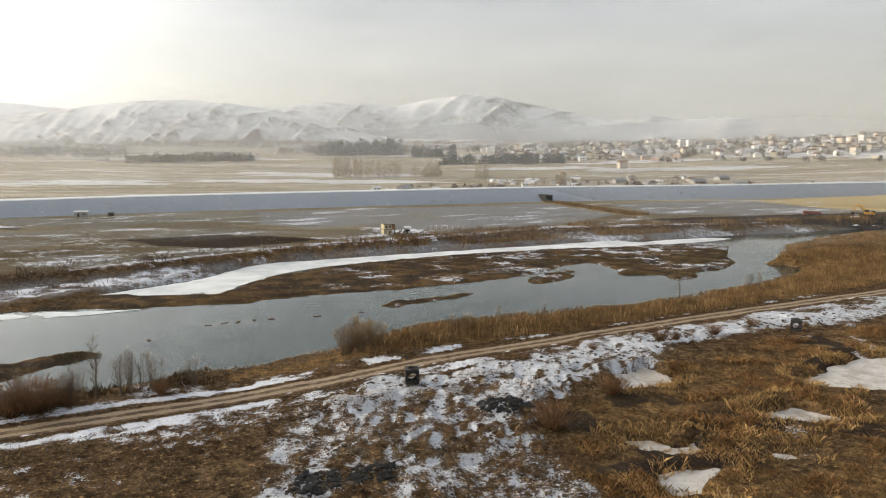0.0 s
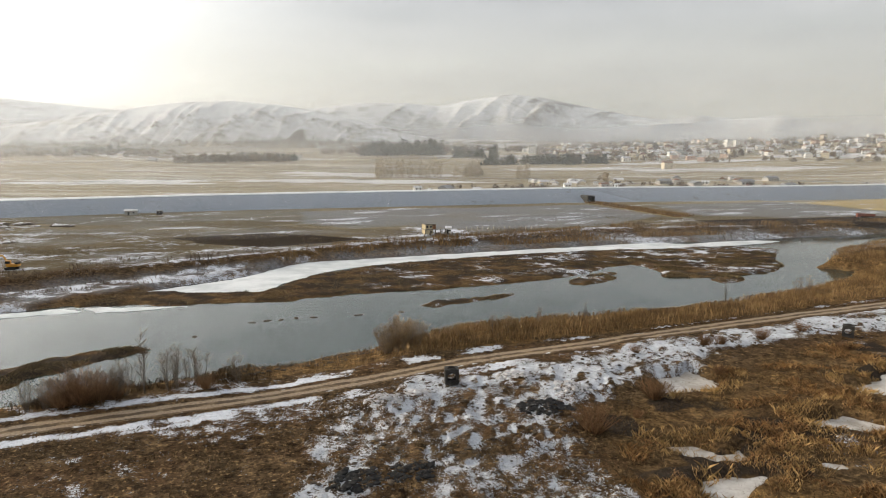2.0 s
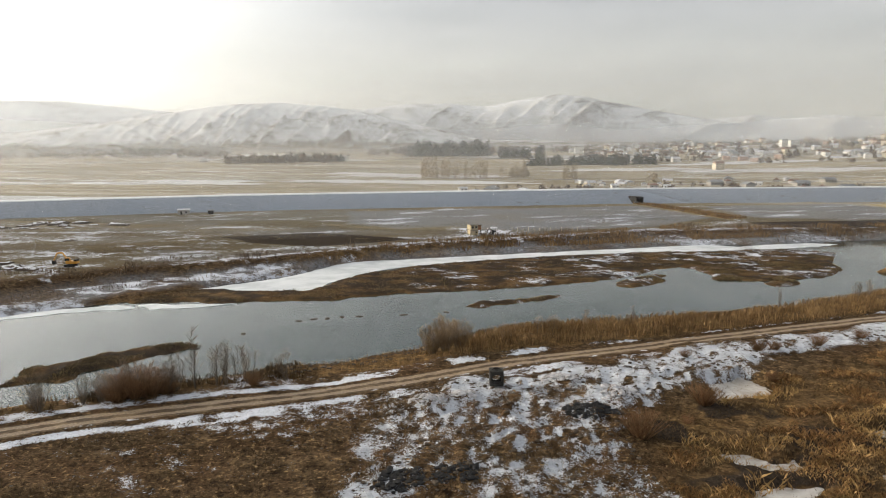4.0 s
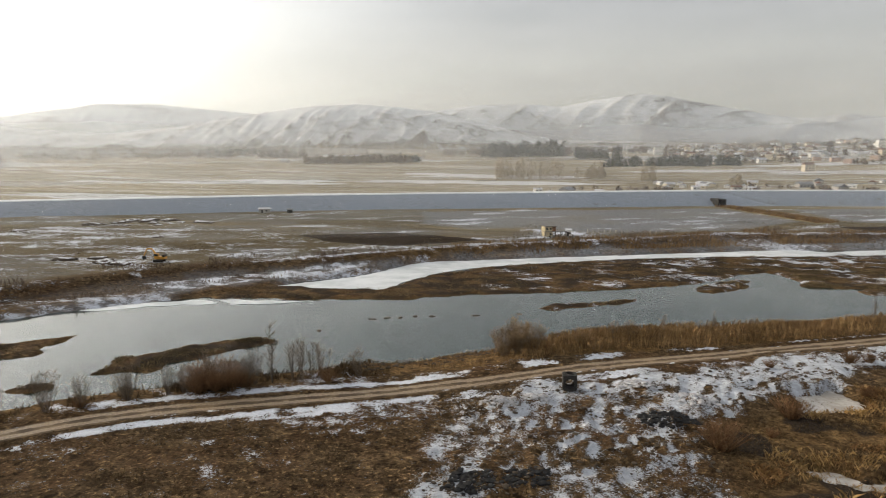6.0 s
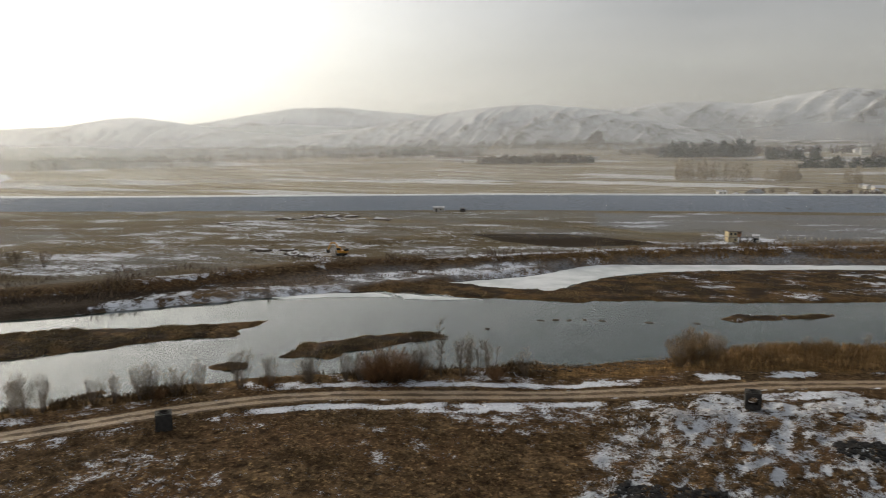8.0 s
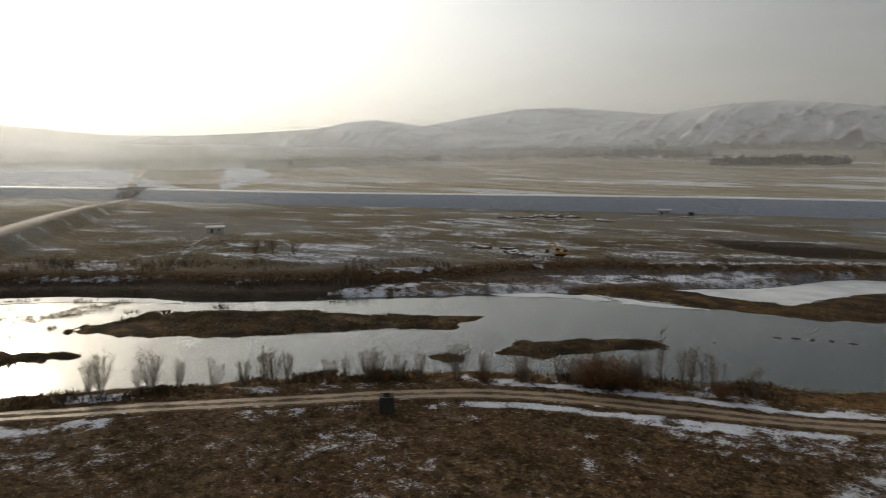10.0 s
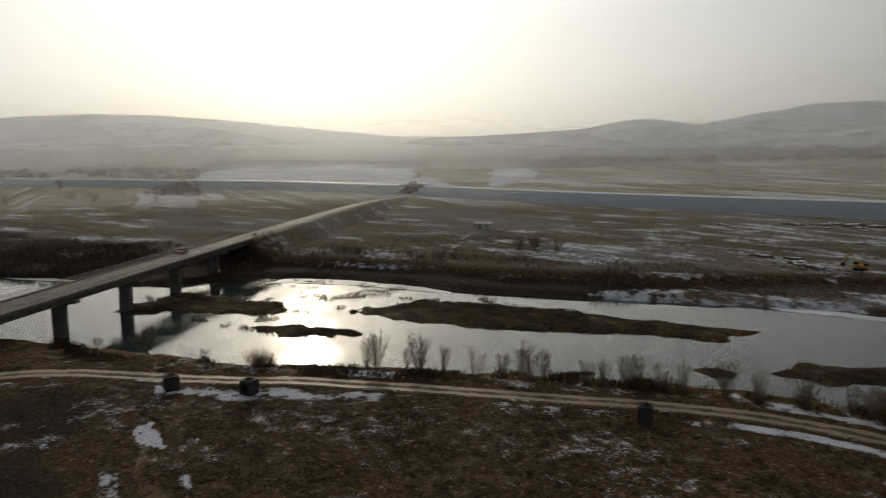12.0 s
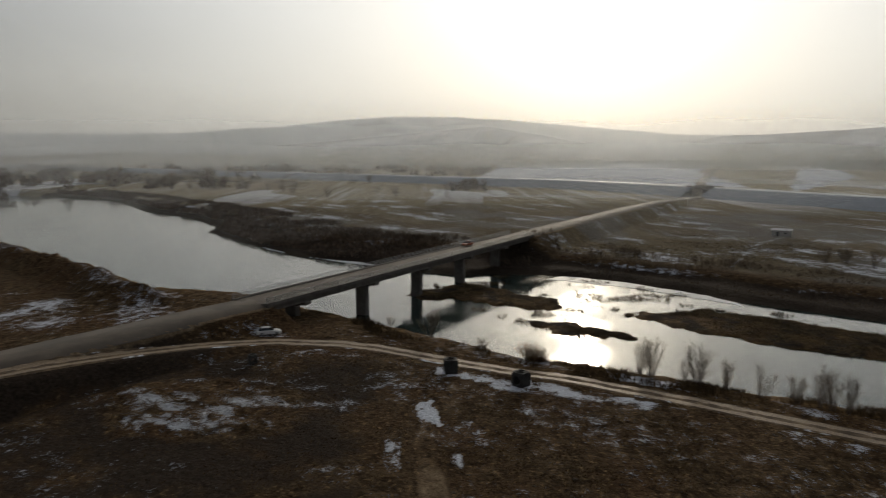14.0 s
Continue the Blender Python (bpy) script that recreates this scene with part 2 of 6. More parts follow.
def water_material():
    n = Nodes("river_water", 0.06, 0, 0.5)
    p = n.place()
    n.set("Base Color", n.mix(n.ramp(n.noise(p, 25, 3), 0.35, 0.65), (0.024, 0.036, 0.033), (0.040, 0.054, 0.049)))
    n.set("IOR", 1.33)
    ripple = n.noise(n.scaled(p, (0.5, 0.9, 1), 25), 1.0, 4, 0.55)
    calm = n.ramp(n.noise(p, 22, 3), 0.42, 0.62)
    n.set("Roughness", n.math("MULTIPLY_ADD", calm, 0.10, 0.055))
    n.set("Normal", n.bump(n.math("MULTIPLY", ripple, n.ramp(n.noise(p, 13, 4), 0.4, 0.65, 0.12, 0.9)), 0.015, 0.07))
    return n.m


def ice_material():
    n = Nodes("snowed_ice", 0.55, 0, 0.4)
    p = n.place()
    c = n.mix(n.ramp(n.noise(p, 9, 5), 0.35, 0.7), (0.66, 0.68, 0.69), (0.46, 0.49, 0.50))
    n.set("Base Color", c)
    n.set("Normal", n.bump(n.noise(p, 1.2, 4), 0.04))
    return n.m


def pond_ice_material():
    n = Nodes("grey_pond_ice", 0.5, 0, 0.4)
    p = n.place()
    c = n.mix(n.ramp(n.noise(p, 3.5, 5, 0.65), 0.32, 0.68), (0.30, 0.27, 0.23), (0.55, 0.53, 0.50))
    n.set("Base Color", n.mix(n.ramp(n.noise(p, 0.7, 4), 0.5, 0.75, 0.0, 0.6), c, (0.23, 0.19, 0.145)))
    n.set("Normal", n.bump(n.noise(p, 1.0, 4), 0.04))
    return n.m


M_ground = ground_material()
M_pond_ice = pond_ice_material()
M_water = water_material()
M_ice = ice_material()
M_concrete = plain("cast_concrete", (0.20, 0.185, 0.165), (0.135, 0.122, 0.108), 1.5, 0.85)
M_box = plain("dark_weathered_concrete", (0.055, 0.052, 0.048), (0.030, 0.028, 0.026), 0.8, 0.8)
M_asphalt = plain("worn_asphalt", (0.155, 0.125, 0.094), (0.105, 0.086, 0.066), 6.0, 0.74, bump=0.008, spec=0.3)
M_steel = plain("galvanised_steel", (0.42, 0.43, 0.43), (0.30, 0.30, 0.30), 0.8, 0.5, 0.7)


# ---- shapes ----
def part(name, bm, material, parent=None, label="", smooth=False):
    """Links a bmesh as one mesh object, under a thing or a part where one is given."""
    me = bpy.data.meshes.new(name)
    bm.to_mesh(me)
    bm.free()
    me.materials.append(material)
    if smooth:
        me.shade_smooth()
    ob = new(name, me)
    if parent is not None:
        ob.parent = parent
    if label:
        tagged(ob, label)
    return ob


def mesh_part(name, verts, faces, material, parent=None, label="", smooth=False):
    me = bpy.data.meshes.new(name)
    me.from_pydata([tuple(v) for v in verts], [], faces)
    me.update()
    me.materials.append(material)
    if smooth:
        me.shade_smooth()
    ob = new(name, me)
    if parent is not None:
        ob.parent = parent
    if label:
        tagged(ob, label)
    return ob


def empty(name, m):
    ob = new(name)
    ob.empty_display_size = 0.5
    ob.matrix_world = m
    return ob


def block(bm, m, size, bevel=0.0):
    """A box of that size about the origin of m, its edges rounded."""
    made = bmesh.ops.create_cube(bm, size=1.0, matrix=m @ Matrix.Diagonal((*size, 1)))
    if bevel:
        edges = list({e for v in made["verts"] for e in v.link_edges})
        bmesh.ops.bevel(bm, geom=edges, offset=bevel, segments=2, affect="EDGES", profile=0.5)
    return bm


def rod(bm, a, b, r0, r1=None, sides=6):
    """A tapered round bar from a to b."""
    a, b = Vector(a), Vector(b)
    turn = (b - a).to_track_quat("Z", "Y").to_matrix().to_4x4()
    m = Matrix.Translation((a + b) / 2) @ turn
    bmesh.ops.create_cone(bm, cap_ends=True, segments=sides, radius1=r0, radius2=r0 if r1 is None else r1, depth=(b - a).length, matrix=m)
    return bm


# ---- noise and plan arithmetic ----
TABLE = np.random.RandomState(5).rand(512 * 512)


def grain(x, y, seed):
    """Smooth value noise from 0 to 1, one cell a metre."""
    xi, yi = np.floor(x), np.floor(y)
    fx, fy = x - xi, y - yi
    fx, fy = fx * fx * (3 - 2 * fx), fy * fy * (3 - 2 * fy)
    i0, j0 = xi.astype(np.int64) + seed * 37, yi.astype(np.int64) + seed * 91
    i1, j1 = ((i0 + 1) & 511) << 9, (j0 + 1) & 511
    i0, j0 = (i0 & 511) << 9, j0 & 511
    low = TABLE.take(i0 | j0)
    high = TABLE.take(i0 | j1)
    low += (TABLE.take(i1 | j0) - low) * fx
    high += (TABLE.take(i1 | j1) - high) * fx
    return low + (high - low) * fy


def layers(x, y, size, octaves=4, seed=0, keep=0.5):
    total, amp, norm = 0.0, 1.0, 0.0
    for k in range(octaves):
        total = total + amp * grain(x / size * 2 ** k + 17.3 * k, y / size * 2 ** k - 9.1 * k, seed + k)
        norm += amp
        amp *= keep
    return total / norm


def step(v, lo, hi):
    t = np.clip((v - lo) / (hi - lo), 0, 1)
    return t * t * (3 - 2 * t)


def inside(x, y, ring, reach=20.0):
    """Metres inside a ring (negative outside), exact to that reach."""
    ring = np.asarray(ring, float)
    out = np.full(x.shape, -reach)
    lo, hi = ring.min(0) - reach, ring.max(0) + reach
    near = (x > lo[0]) & (x < hi[0]) & (y > lo[1]) & (y < hi[1])
    px, py = x[near], y[near]
    best = np.full(px.shape, 1e9)
    odd = np.zeros(px.shape, bool)
    for (ax, ay), (bx, by) in zip(ring, np.roll(ring, -1, 0)):
        dx, dy = bx - ax, by - ay
        t = np.clip(((px - ax) * dx + (py - ay) * dy) / (dx * dx + dy * dy), 0, 1)
        best = np.minimum(best, (px - ax - t * dx) ** 2 + (py - ay - t * dy) ** 2)
        if dy:
            odd ^= ((ay > py) != (by > py)) & (px < ax + (py - ay) / dy * dx)
    d = np.sqrt(best)
    out[near] = np.maximum(np.where(odd, d, -d), -reach)
    return out


def along(x, y, line):
    """Metres from a line of (x, y, z), and the z of its nearest point."""
    best, high = np.full(x.shape, 1e9), np.zeros(x.shape)
    for (ax, ay, az), (bx, by, bz) in zip(line, line[1:]):
        dx, dy = bx - ax, by - ay
        t = np.clip(((x - ax) * dx + (y - ay) * dy) / (dx * dx + dy * dy), 0, 1)
        d = np.hypot(x - ax - t * dx, y - ay - t * dy)
        near = d < best
        best = np.where(near, d, best)
        high = np.where(near, az + t * (bz - az), high)
    return best, high


def flow(points, n=6):
    """A smooth line through the points."""
    pts = [np.array(p, float) for p in points]
    pts = [2 * pts[0] - pts[1], *pts, 2 * pts[-1] - pts[-2]]
    out = []
    for a, b, c, d in zip(pts, pts[1:], pts[2:], pts[3:]):
        for k in range(n):
            t = k / n
            out.append(tuple(0.5 * (2 * b + (c - a) * t + (2 * a - 5 * b + 4 * c - d) * t * t + (3 * b - a - 3 * c + d) * t ** 3)))
    out.append(tuple(pts[-2]))
    return out


# ---- the valley in plan (metres) ----
W = -4.0                                             # the river's level
river = [(-640, -470), (-480, -340), (-300, -177), (-241, -116), (-190, -67), (-181, -40), (-162, -22), (-150, -10), (-144, -2), (-131, 15),
         (-123, 22), (-120, 31), (-113, 43), (-107, 51), (-98, 67), (-86, 82), (-72, 95), (-60, 104), (-48, 111), (-40, 118),
         (-29, 132), (-16, 144), (-10, 151), (5, 159), (30, 171), (45, 175), (63, 186), (84, 199), (102, 212), (112, 222),
         (124, 239), (114, 247), (130, 265), (139, 288), (166, 316), (200, 344), (280, 362)]
river += [(420, 395), (415, 412), (270, 380), (197, 354), (160, 340), (135, 332), (106, 317), (74, 310), (37, 294), (-18, 269), (-46, 255), (-63, 247),
          (-70, 234), (-76, 216), (-89, 201), (-98, 190), (-108, 172), (-123, 158), (-137, 141), (-149, 125), (-160, 110), (-169, 100),
          (-182, 86), (-199, 74), (-215, 60), (-226, 39), (-226, 24), (-223, 14), (-236, -8), (-252, -21), (-266, -45), (-308, -77),
          (-347, -104), (-379, -110), (-429, -142), (-469, -181), (-578, -251), (-640, -362)]
islands = [
    [(-112, 171), (-80, 176), (-53, 183), (-35, 193), (-14, 201), (8, 212), (26, 222), (42, 242), (51, 250), (56, 268), (77, 291), (36, 281),
     (3, 267), (-36, 243), (-52, 226), (-61, 204), (-62, 194), (-75, 192), (-98, 192)],
    [(54, 277), (83, 296), (109, 302), (120, 293), (108, 265), (107, 251), (93, 235), (73, 226), (58, 225), (59, 238), (52, 251)],
    [(24, 212), (33, 227), (43, 233), (41, 220), (30, 209)],
    [(71, 222), (81, 231), (82, 222), (73, 214)],
    [(-17, 180), (-13, 186), (-1, 189), (8, 196), (8, 192), (-1, 186), (-12, 178)],
    [(-89, 106), (-92, 114), (-87, 122), (-79, 132), (-70, 137), (-66, 135), (-73, 128), (-78, 118), (-82, 110)],
    [(-99, 94), (-96, 100), (-93, 101), (-90, 98), (-94, 93)],
    [(-106, 73), (-104, 77), (-102, 76), (-104, 73)],
    [(-169, 50), (-174, 71), (-164, 85), (-148, 100), (-131, 111), (-112, 129), (-112, 120), (-109, 115), (-115, 110), (-121, 103),
     (-132, 86), (-144, 72), (-158, 57)],
    [(-164, 25), (-162, 36), (-150, 48), (-145, 49), (-148, 39), (-153, 28)],
    [(-203, 9), (-204, 21), (-188, 36), (-174, 37), (-177, 24), (-191, 9)],
    [(-193, -5), (-203, 4), (-212, 15), (-206, 21), (-192, 11), (-184, 4), (-186, -3)],
]
# the low ground between the far water's edge and the foot of the plain
flats = [(-700, -330), (-560, -215), (-400, -90), (-300, -40), (-272, 14), (-252, 43), (-215, 87), (-187, 112), (-165, 138), (-147, 178), (-127, 203), (-98, 222),
         (-75, 245), (-50, 268), (0, 297), (53, 331), (120, 345), (220, 372), (400, 425),
         (430, 380), (200, 300), (60, 220), (-60, 150), (-110, 90), (-150, 20), (-240, -80), (-400, -200), (-600, -340)]
bridge_way, bridge_side = Vector((-0.856, 0.517, 0)), Vector((0.517, 0.856, 0))
DECK = 6.0


def on_bridge(s, off=0.0, z=0.0):
    """A point s metres along the bridge's line, off metres to the side that faces down the river."""
    return bridge_way * s + bridge_side * (-99.7 + off) + Vector((0, 0, z))


road_south = flow([(10, -190, 0.5), (-40, -130, 2.5), (-85, -81, 4.4), (-105, -61.5, 5.0), (-113, -55, 5.2), (-121.5, -47.5, 5.5), (-130.5, -40, 5.8),
                   tuple(on_bridge(104, 0, DECK))])
road_north = flow([tuple(on_bridge(234, 0, DECK)), tuple(on_bridge(260, 0, DECK)), tuple(on_bridge(380, 0, 5.8)), tuple(on_bridge(470, 0, 4.5)),
                   tuple(on_bridge(545, 0, 1.6)), tuple(on_bridge(620, 0, 1.2)), (-760, 300, 2), (-1050, 430, 6), (-1500, 650, 14)])
track = flow([(260, 262, 0), (160, 203, 0), (114.5, 178.6, 0), (82.4, 163, 0), (50.3, 146.7, 0), (23.7, 132.1, 0), (0, 119.3, 0), (-16, 108.2, 0), (-31, 99, 0), (-45, 91.8, 0), (-59, 84.5, 0), (-69, 77.5, 0),
              (-77.5, 68, 0), (-86, 56.3, 0), (-97, 41.8, 0), (-104, 31.6, 0), (-109.2, 24, 0), (-112.5, 16.5, 0.1), (-117, 8, 0.3), (-122.5, -2.5, 0.5), (-126, -12, 0.8), (-125.6, -23, 1.6), (-123, -30, 2.1), (-119.5, -36.5, 2.6), (-114.5, -43, 3.1), (-108, -50, 3.6), (-101, -57, 4.0), (-92, -67, 4.2)])
lane = flow([(-111, 9, 0), (-102, 6, 0), (-90, 3, 0), (-82, 2, 0), (-71, 3, 0), (-50, 2, 0)])
rail_bank = flow([(-1500, -900, 8), (-1100, -390, 8), (-890, -105, 8), (-715, 128, 7.6), (-570, 226, 7.6), (-420, 298, 7.6), (-300, 362, 8.2), (-176, 430, 8.6), (-40, 482, 9),
                  (80, 524, 9.3), (220, 552, 9.6), (370, 598, 9.8), (800, 720, 10), (1700, 960, 10)])
field_road = flow([(-138, 184, 0), (-152, 210, 0), (-165, 234, 0), (-180, 264, 0), (-194, 300, 0), (-199, 335, 0), (-190, 366, 0), (-150, 390, 0)])
hut_road = flow([(-214, 96, 0), (-240, 112, 0), (-268, 130, 0), (-290, 150, 0)])
mound = [(-20, 62), (-22, 82), (-18, 96), (-13, 105), (-2, 108), (11, 116), (32, 130), (48, 138), (107, 167), (97, 151), (51, 131), (28, 113), (13, 96), (13, 81), (17, 62)]
marsh = [(17, 60), (13, 81), (14, 96), (30, 110), (56, 130), (104, 150), (190, 200), (190, 60)]
ponds = [
    [(28, 113), (35, 117), (38, 111), (32, 104), (28, 104)], [(58, 110), (72, 121), (80, 123), (92, 118), (67, 102), (60, 104)],
    [(44, 95), (51, 98), (56, 93), (50, 90), (45, 91)], [(23, 85), (32, 86), (31, 82), (25, 81)],
    [(23, 75), (28, 78), (32, 78), (28, 71), (24, 71)], [(40, 83), (43, 83), (43, 81), (40, 80)],
]
puddle = [(-94, 0.3), (-97.5, 1.2), (-99, 2.4), (-95.5, 3.2), (-92.5, 4.4), (-91, 3), (-92.5, 1.6)]
ploughed = [[(-128, 282), (-110, 293), (-94, 302), (-70, 294), (-49, 283), (-80, 258), (-108, 265)], [(110, 372), (235, 407), (290, 416), (300, 390), (220, 361), (118, 352)]]
golden = [[(70, 497), (80, 500), (116, 395), (105, 388)], [(223, 508), (366, 582), (420, 560), (264, 419), (240, 448)]]
snow_strips = [[(-54, 82), (-39, 96), (-25, 100), (-24, 98), (-30, 94), (-49, 84)], [(-66, 77), (-50, 89), (-47, 87), (-64, 74)], [(-39, 332), (-9, 325), (-4, 303), (-38, 313)],
               [(-168, 112), (-160, 124), (-152, 143), (-138, 158), (-133, 165), (-126, 152), (-136, 136), (-154, 117)],
               [(-135, 176), (-110, 203), (-90, 222), (-78, 235), (-80, 215), (-98, 196), (-118, 174)], [(-108, 10), (-98, 33), (-94, 40), (-97, 30), (-104, 12)]]
frosted = [[(-110, 412), (0, 452), (70, 478), (98, 398), (60, 345), (0, 318), (-40, 336), (-60, 320), (-90, 340)], [(120, 398), (112, 480), (215, 515), (236, 450), (250, 412), (180, 395)]]
# slope below the road; its shade is painted as dark earth
south_slope = [(-114, -60), (-121, -46), (-123, -37), (-122, -31), (-118, -32), (-111, -39), (-103, -46), (-92, -54), (-100, -64)]
spoil = [(-262, -158), (-241, -134), (-228, -124), (-217, -108), (-202, -93), (-178, -72), (-166, -58), (-172, -74), (-210, -112), (-260, -172)]

near_reeds = [(-46, 113), (-29, 129), (-10, 149), (30, 169), (63, 184), (102, 210), (114, 224), (126, 242), (118, 248), (132, 266), (141, 288), (168, 314), (205, 340), (290, 350), (290, 290), (200, 246),
              (116, 187), (82, 168), (49, 149), (23, 137), (0, 127), (-13, 120), (-33, 108)]
white_meadow = [(-270, 110), (-205, 118), (-160, 178), (-128, 208), (-96, 228), (-62, 262), (-95, 262), (-125, 285), (-165, 300), (-215, 290), (-250, 210)]
piles = [(-14, 94.5, 0.9, 1.7), (-9.2, 98, 0.7, 1.4), (13.2, 100.5, 0.9, 1.9), (10, 102.5, 0.7, 1.5), (4.6, 106, 0.7, 1.8), (8.4, 94.4, 0.7, 1.9), (-13.6, 72, 0.5, 1.9), (-7.8, 73.8, 0.5, 1.9)]
near_side = [(-46, 110), (-10, 151), (45, 175), (112, 222), (124, 239), (139, 288), (200, 344), (290, 362), (290, 200), (60, 100), (-30, 80)]
beyond = flats[:19] + [(1500, 700), (1500, 1500), (-2500, 2500), (-2500, -1400)]
snowy_fields = [[(-135, 190), (-150, 172), (-190, 140), (-240, 120), (-300, 210), (-262, 300), (-200, 350), (-180, 300), (-150, 230)], [(-700, 330), (-1100, 430), (-1500, 620), (-1700, 380), (-1300, 130), (-900, 60), (-760, 170)],
                [(-620, 330), (-560, 290), (-800, 420), (-1200, 640), (-1300, 760), (-900, 560)], [(-152, -62), (-168, -78), (-200, -122), (-240, -170), (-200, -180), (-150, -110), (-135, -78)], [(-60, 262), (20, 312), (110, 352), (115, 345), (40, 312), (-40, 262)]]
dump = [(-101, -45), (-106, -36), (-103, -27), (-101, -17), (-88, -16), (-84, -25), (-86, -36)]
# bare earth, darkened further to paint in the shade of backlit ground
bare = [(-128, -14), (-127, -42), (-112, -62), (-92, -78), (-60, -60), (-52, -20), (-62, 4), (-95, -1), (-112, 2)]

# the hills' skyline: degrees to the left, degrees up
skyline_near = [(-60, 0.5), (-30, 0.3), (3.8, 0.9), (6.5, 1.5), (10, 2.3), (12.6, 2.9), (16, 3.44), (19.7, 3.7), (23.6, 3.5), (26.6, 3.05), (29.8, 2.5), (33, 1.9), (38, 1.3), (42.1, 1.5),
                (44.9, 1.85), (47.9, 2.3), (50.2, 2.57), (52.5, 2.33), (54.7, 1.85), (59, 1.55), (63.5, 1.3), (67.1, 1.2), (70.3, 0.5), (74.5, 0.1), (76.7, 0.5), (80.7, 1.3), (85.2, 2.0),
                (92.4, 1.3), (96.9, 0.85), (103.5, 0.3), (120, 0.0), (180, 0.5)]
skyline_mid = [(-60, 1.5), (-24, 0.8), (-20.7, 0.95), (-17.4, 1.6), (-14, 2.25), (-11.4, 2.7), (-7.9, 3.4), (-4.3, 4.2), (-2.1, 4.4), (1.1, 4.0), (3.8, 3.5), (6.5, 3.75), (10, 3.7), (14, 3.2), (24, 2.6),
               (31.4, 3.2), (34.9, 3.5), (38.8, 3.4), (42.9, 2.7), (47, 2.0), (60, 1.1), (72, 0.8), (90, 0.9), (100.4, 1.9), (104.7, 1.75), (108.4, 1.3), (111, 1.38), (115, 1.1), (121, 0.7), (180, 1)]
skyline_far = [(-60, 1.5), (-31.9, 0.9), (-29.6, 1.3), (-26.7, 1.85), (-23.7, 2.2), (-21.8, 2.55), (-18.6, 2.35), (-16.5, 2.65), (-14, 2.4), (0, 2.6), (14, 3.3), (25, 3.0), (60, 1.3), (70, 1.3), (78.9, 2.1),
               (83.4, 2.5), (87.9, 2.75), (92.4, 2.76), (96.9, 2.45), (101.3, 1.9), (110, 1.3), (180, 1)]


def skyline(az, line):
    a, e = np.array(line).T
    return np.tan(np.radians(np.interp(az, a, e)))


def lay_of_land(x, y):
    """Heights of the ground and its cover, at plan points."""
    r, az = np.hypot(x, y), np.degrees(np.arctan2(-x, y))
    wx, wy = x + 3.2 * (layers(x, y, 7, 3, 5) - 0.5), y + 3.2 * (layers(x, y, 7, 3, 6) - 0.5)
    lump = layers(x, y, 28, 4, 1) - 0.5
    small = layers(x, y, 3.2, 3, 2) - 0.5
    near = step(r, 900, 300)
    rise = np.interp(az, [-180, -60, -30, 0, 30, 60, 120, 180], [40, 75, 70, 45, 36, 14, 4, 20])
    z = rise * step(r, 650, 2000) + near * (0.9 * lump + 0.35 * small) + (1 - near) * 3 * lump
    z = z + 1.7 * np.exp(-((x + 128) ** 2 + (y + 32) ** 2) / (2 * 20 ** 2))
    # hills, each with gullies down its flanks
    qx, qy = x + 260 * layers(x, y, 700, 2, 14), y + 260 * layers(x, y, 700, 2, 15)
    gully = np.abs(2 * layers(az * 50 + 0.45 * r + 0.10 * qx, 0.07 * r + 0.05 * qy, 62, 5, 11, 0.62) - 1) - 0.32
    crag = layers(x, y, 520, 5, 12) - 0.5
    tops = np.zeros(x.shape)
    for line, r0, w0, w1, seed in ((skyline_near, 2700, 1050, 600, 0), (skyline_mid, 3750, 850, 500, 3), (skyline_far, 4600, 700, 300, 6)):
        top = 36 + r0 * skyline(az + 0.35 * (layers(az, r / 900, 1.4, 3, 20 + seed) - 0.5), line)
        rim = np.where(r < r0, step(r, r0 - w0, r0), step(r, r0 + w1, r0))
        hill = top * rim ** 1.15 * (1 + (1.0 * gully + 0.55 * crag) * (1 - rim) * 1.9)
        tops = np.maximum(tops, hill)
    hilly = step(tops - z, 2, 30)
    z = np.maximum(z, tops)
    hills = step(r, 1500, 2100) * hilly
    # flats beyond the river, then the river itself
    low = step(inside(wx, wy, flats), 0, 9)
    z = z * (1 - low) + low * (W + 1.5 + 0.7 * lump + 0.35 * small)
    wet = inside(wx, wy, river)
    shore = np.zeros(x.shape)
    frayed = 1 + 0.9 * step(x, -135, -150)
    for ring in islands:
        d = inside(x + 3.8 * frayed * (layers(x, y, 4, 4, 7) - 0.5), y + 3.8 * frayed * (layers(x, y, 4, 4, 8) - 0.5), ring) - 1.3 * frayed * step(layers(x, y, 6, 3, 96), 0.55, 0.72) + 0.5
        wet = np.minimum(wet, -d)
        shore = np.maximum(shore, step(d, -4, 2))
    top = np.maximum(z, W + 0.5)
    top = np.where(shore > 0, (1 - shore) * top + shore * (W + 0.5 + 0.55 * small + 0.25 * lump), top)
    gentle = step(x, -45, -22) * step(inside(wx, wy, near_side), -2, 2)
    bank = step(-wet, 0, np.where(shore > 0.01, 2.2, 5.0))
    bank = bank * (1 - gentle) + gentle * np.clip(-wet / 19.9, 0, 1) ** 0.8
    on_land = W + 0.02 + (top - W) * bank
    z = np.where(wet > 0, W - 0.02 - 0.35 * np.minimum(wet, 6), on_land)
    water_near = np.maximum(step(wet, -14, -2), 0)
    # heaps, marsh, ditches
    ragged = 9 * (layers(x, y, 7, 3, 93) - 0.5)
    heap = step(inside(wx, wy, mound) + ragged, -6, 2.5)
    heap = np.maximum(heap, 0.95 * step(inside(wx, wy, dump) + 0.7 * ragged, -3, 5))

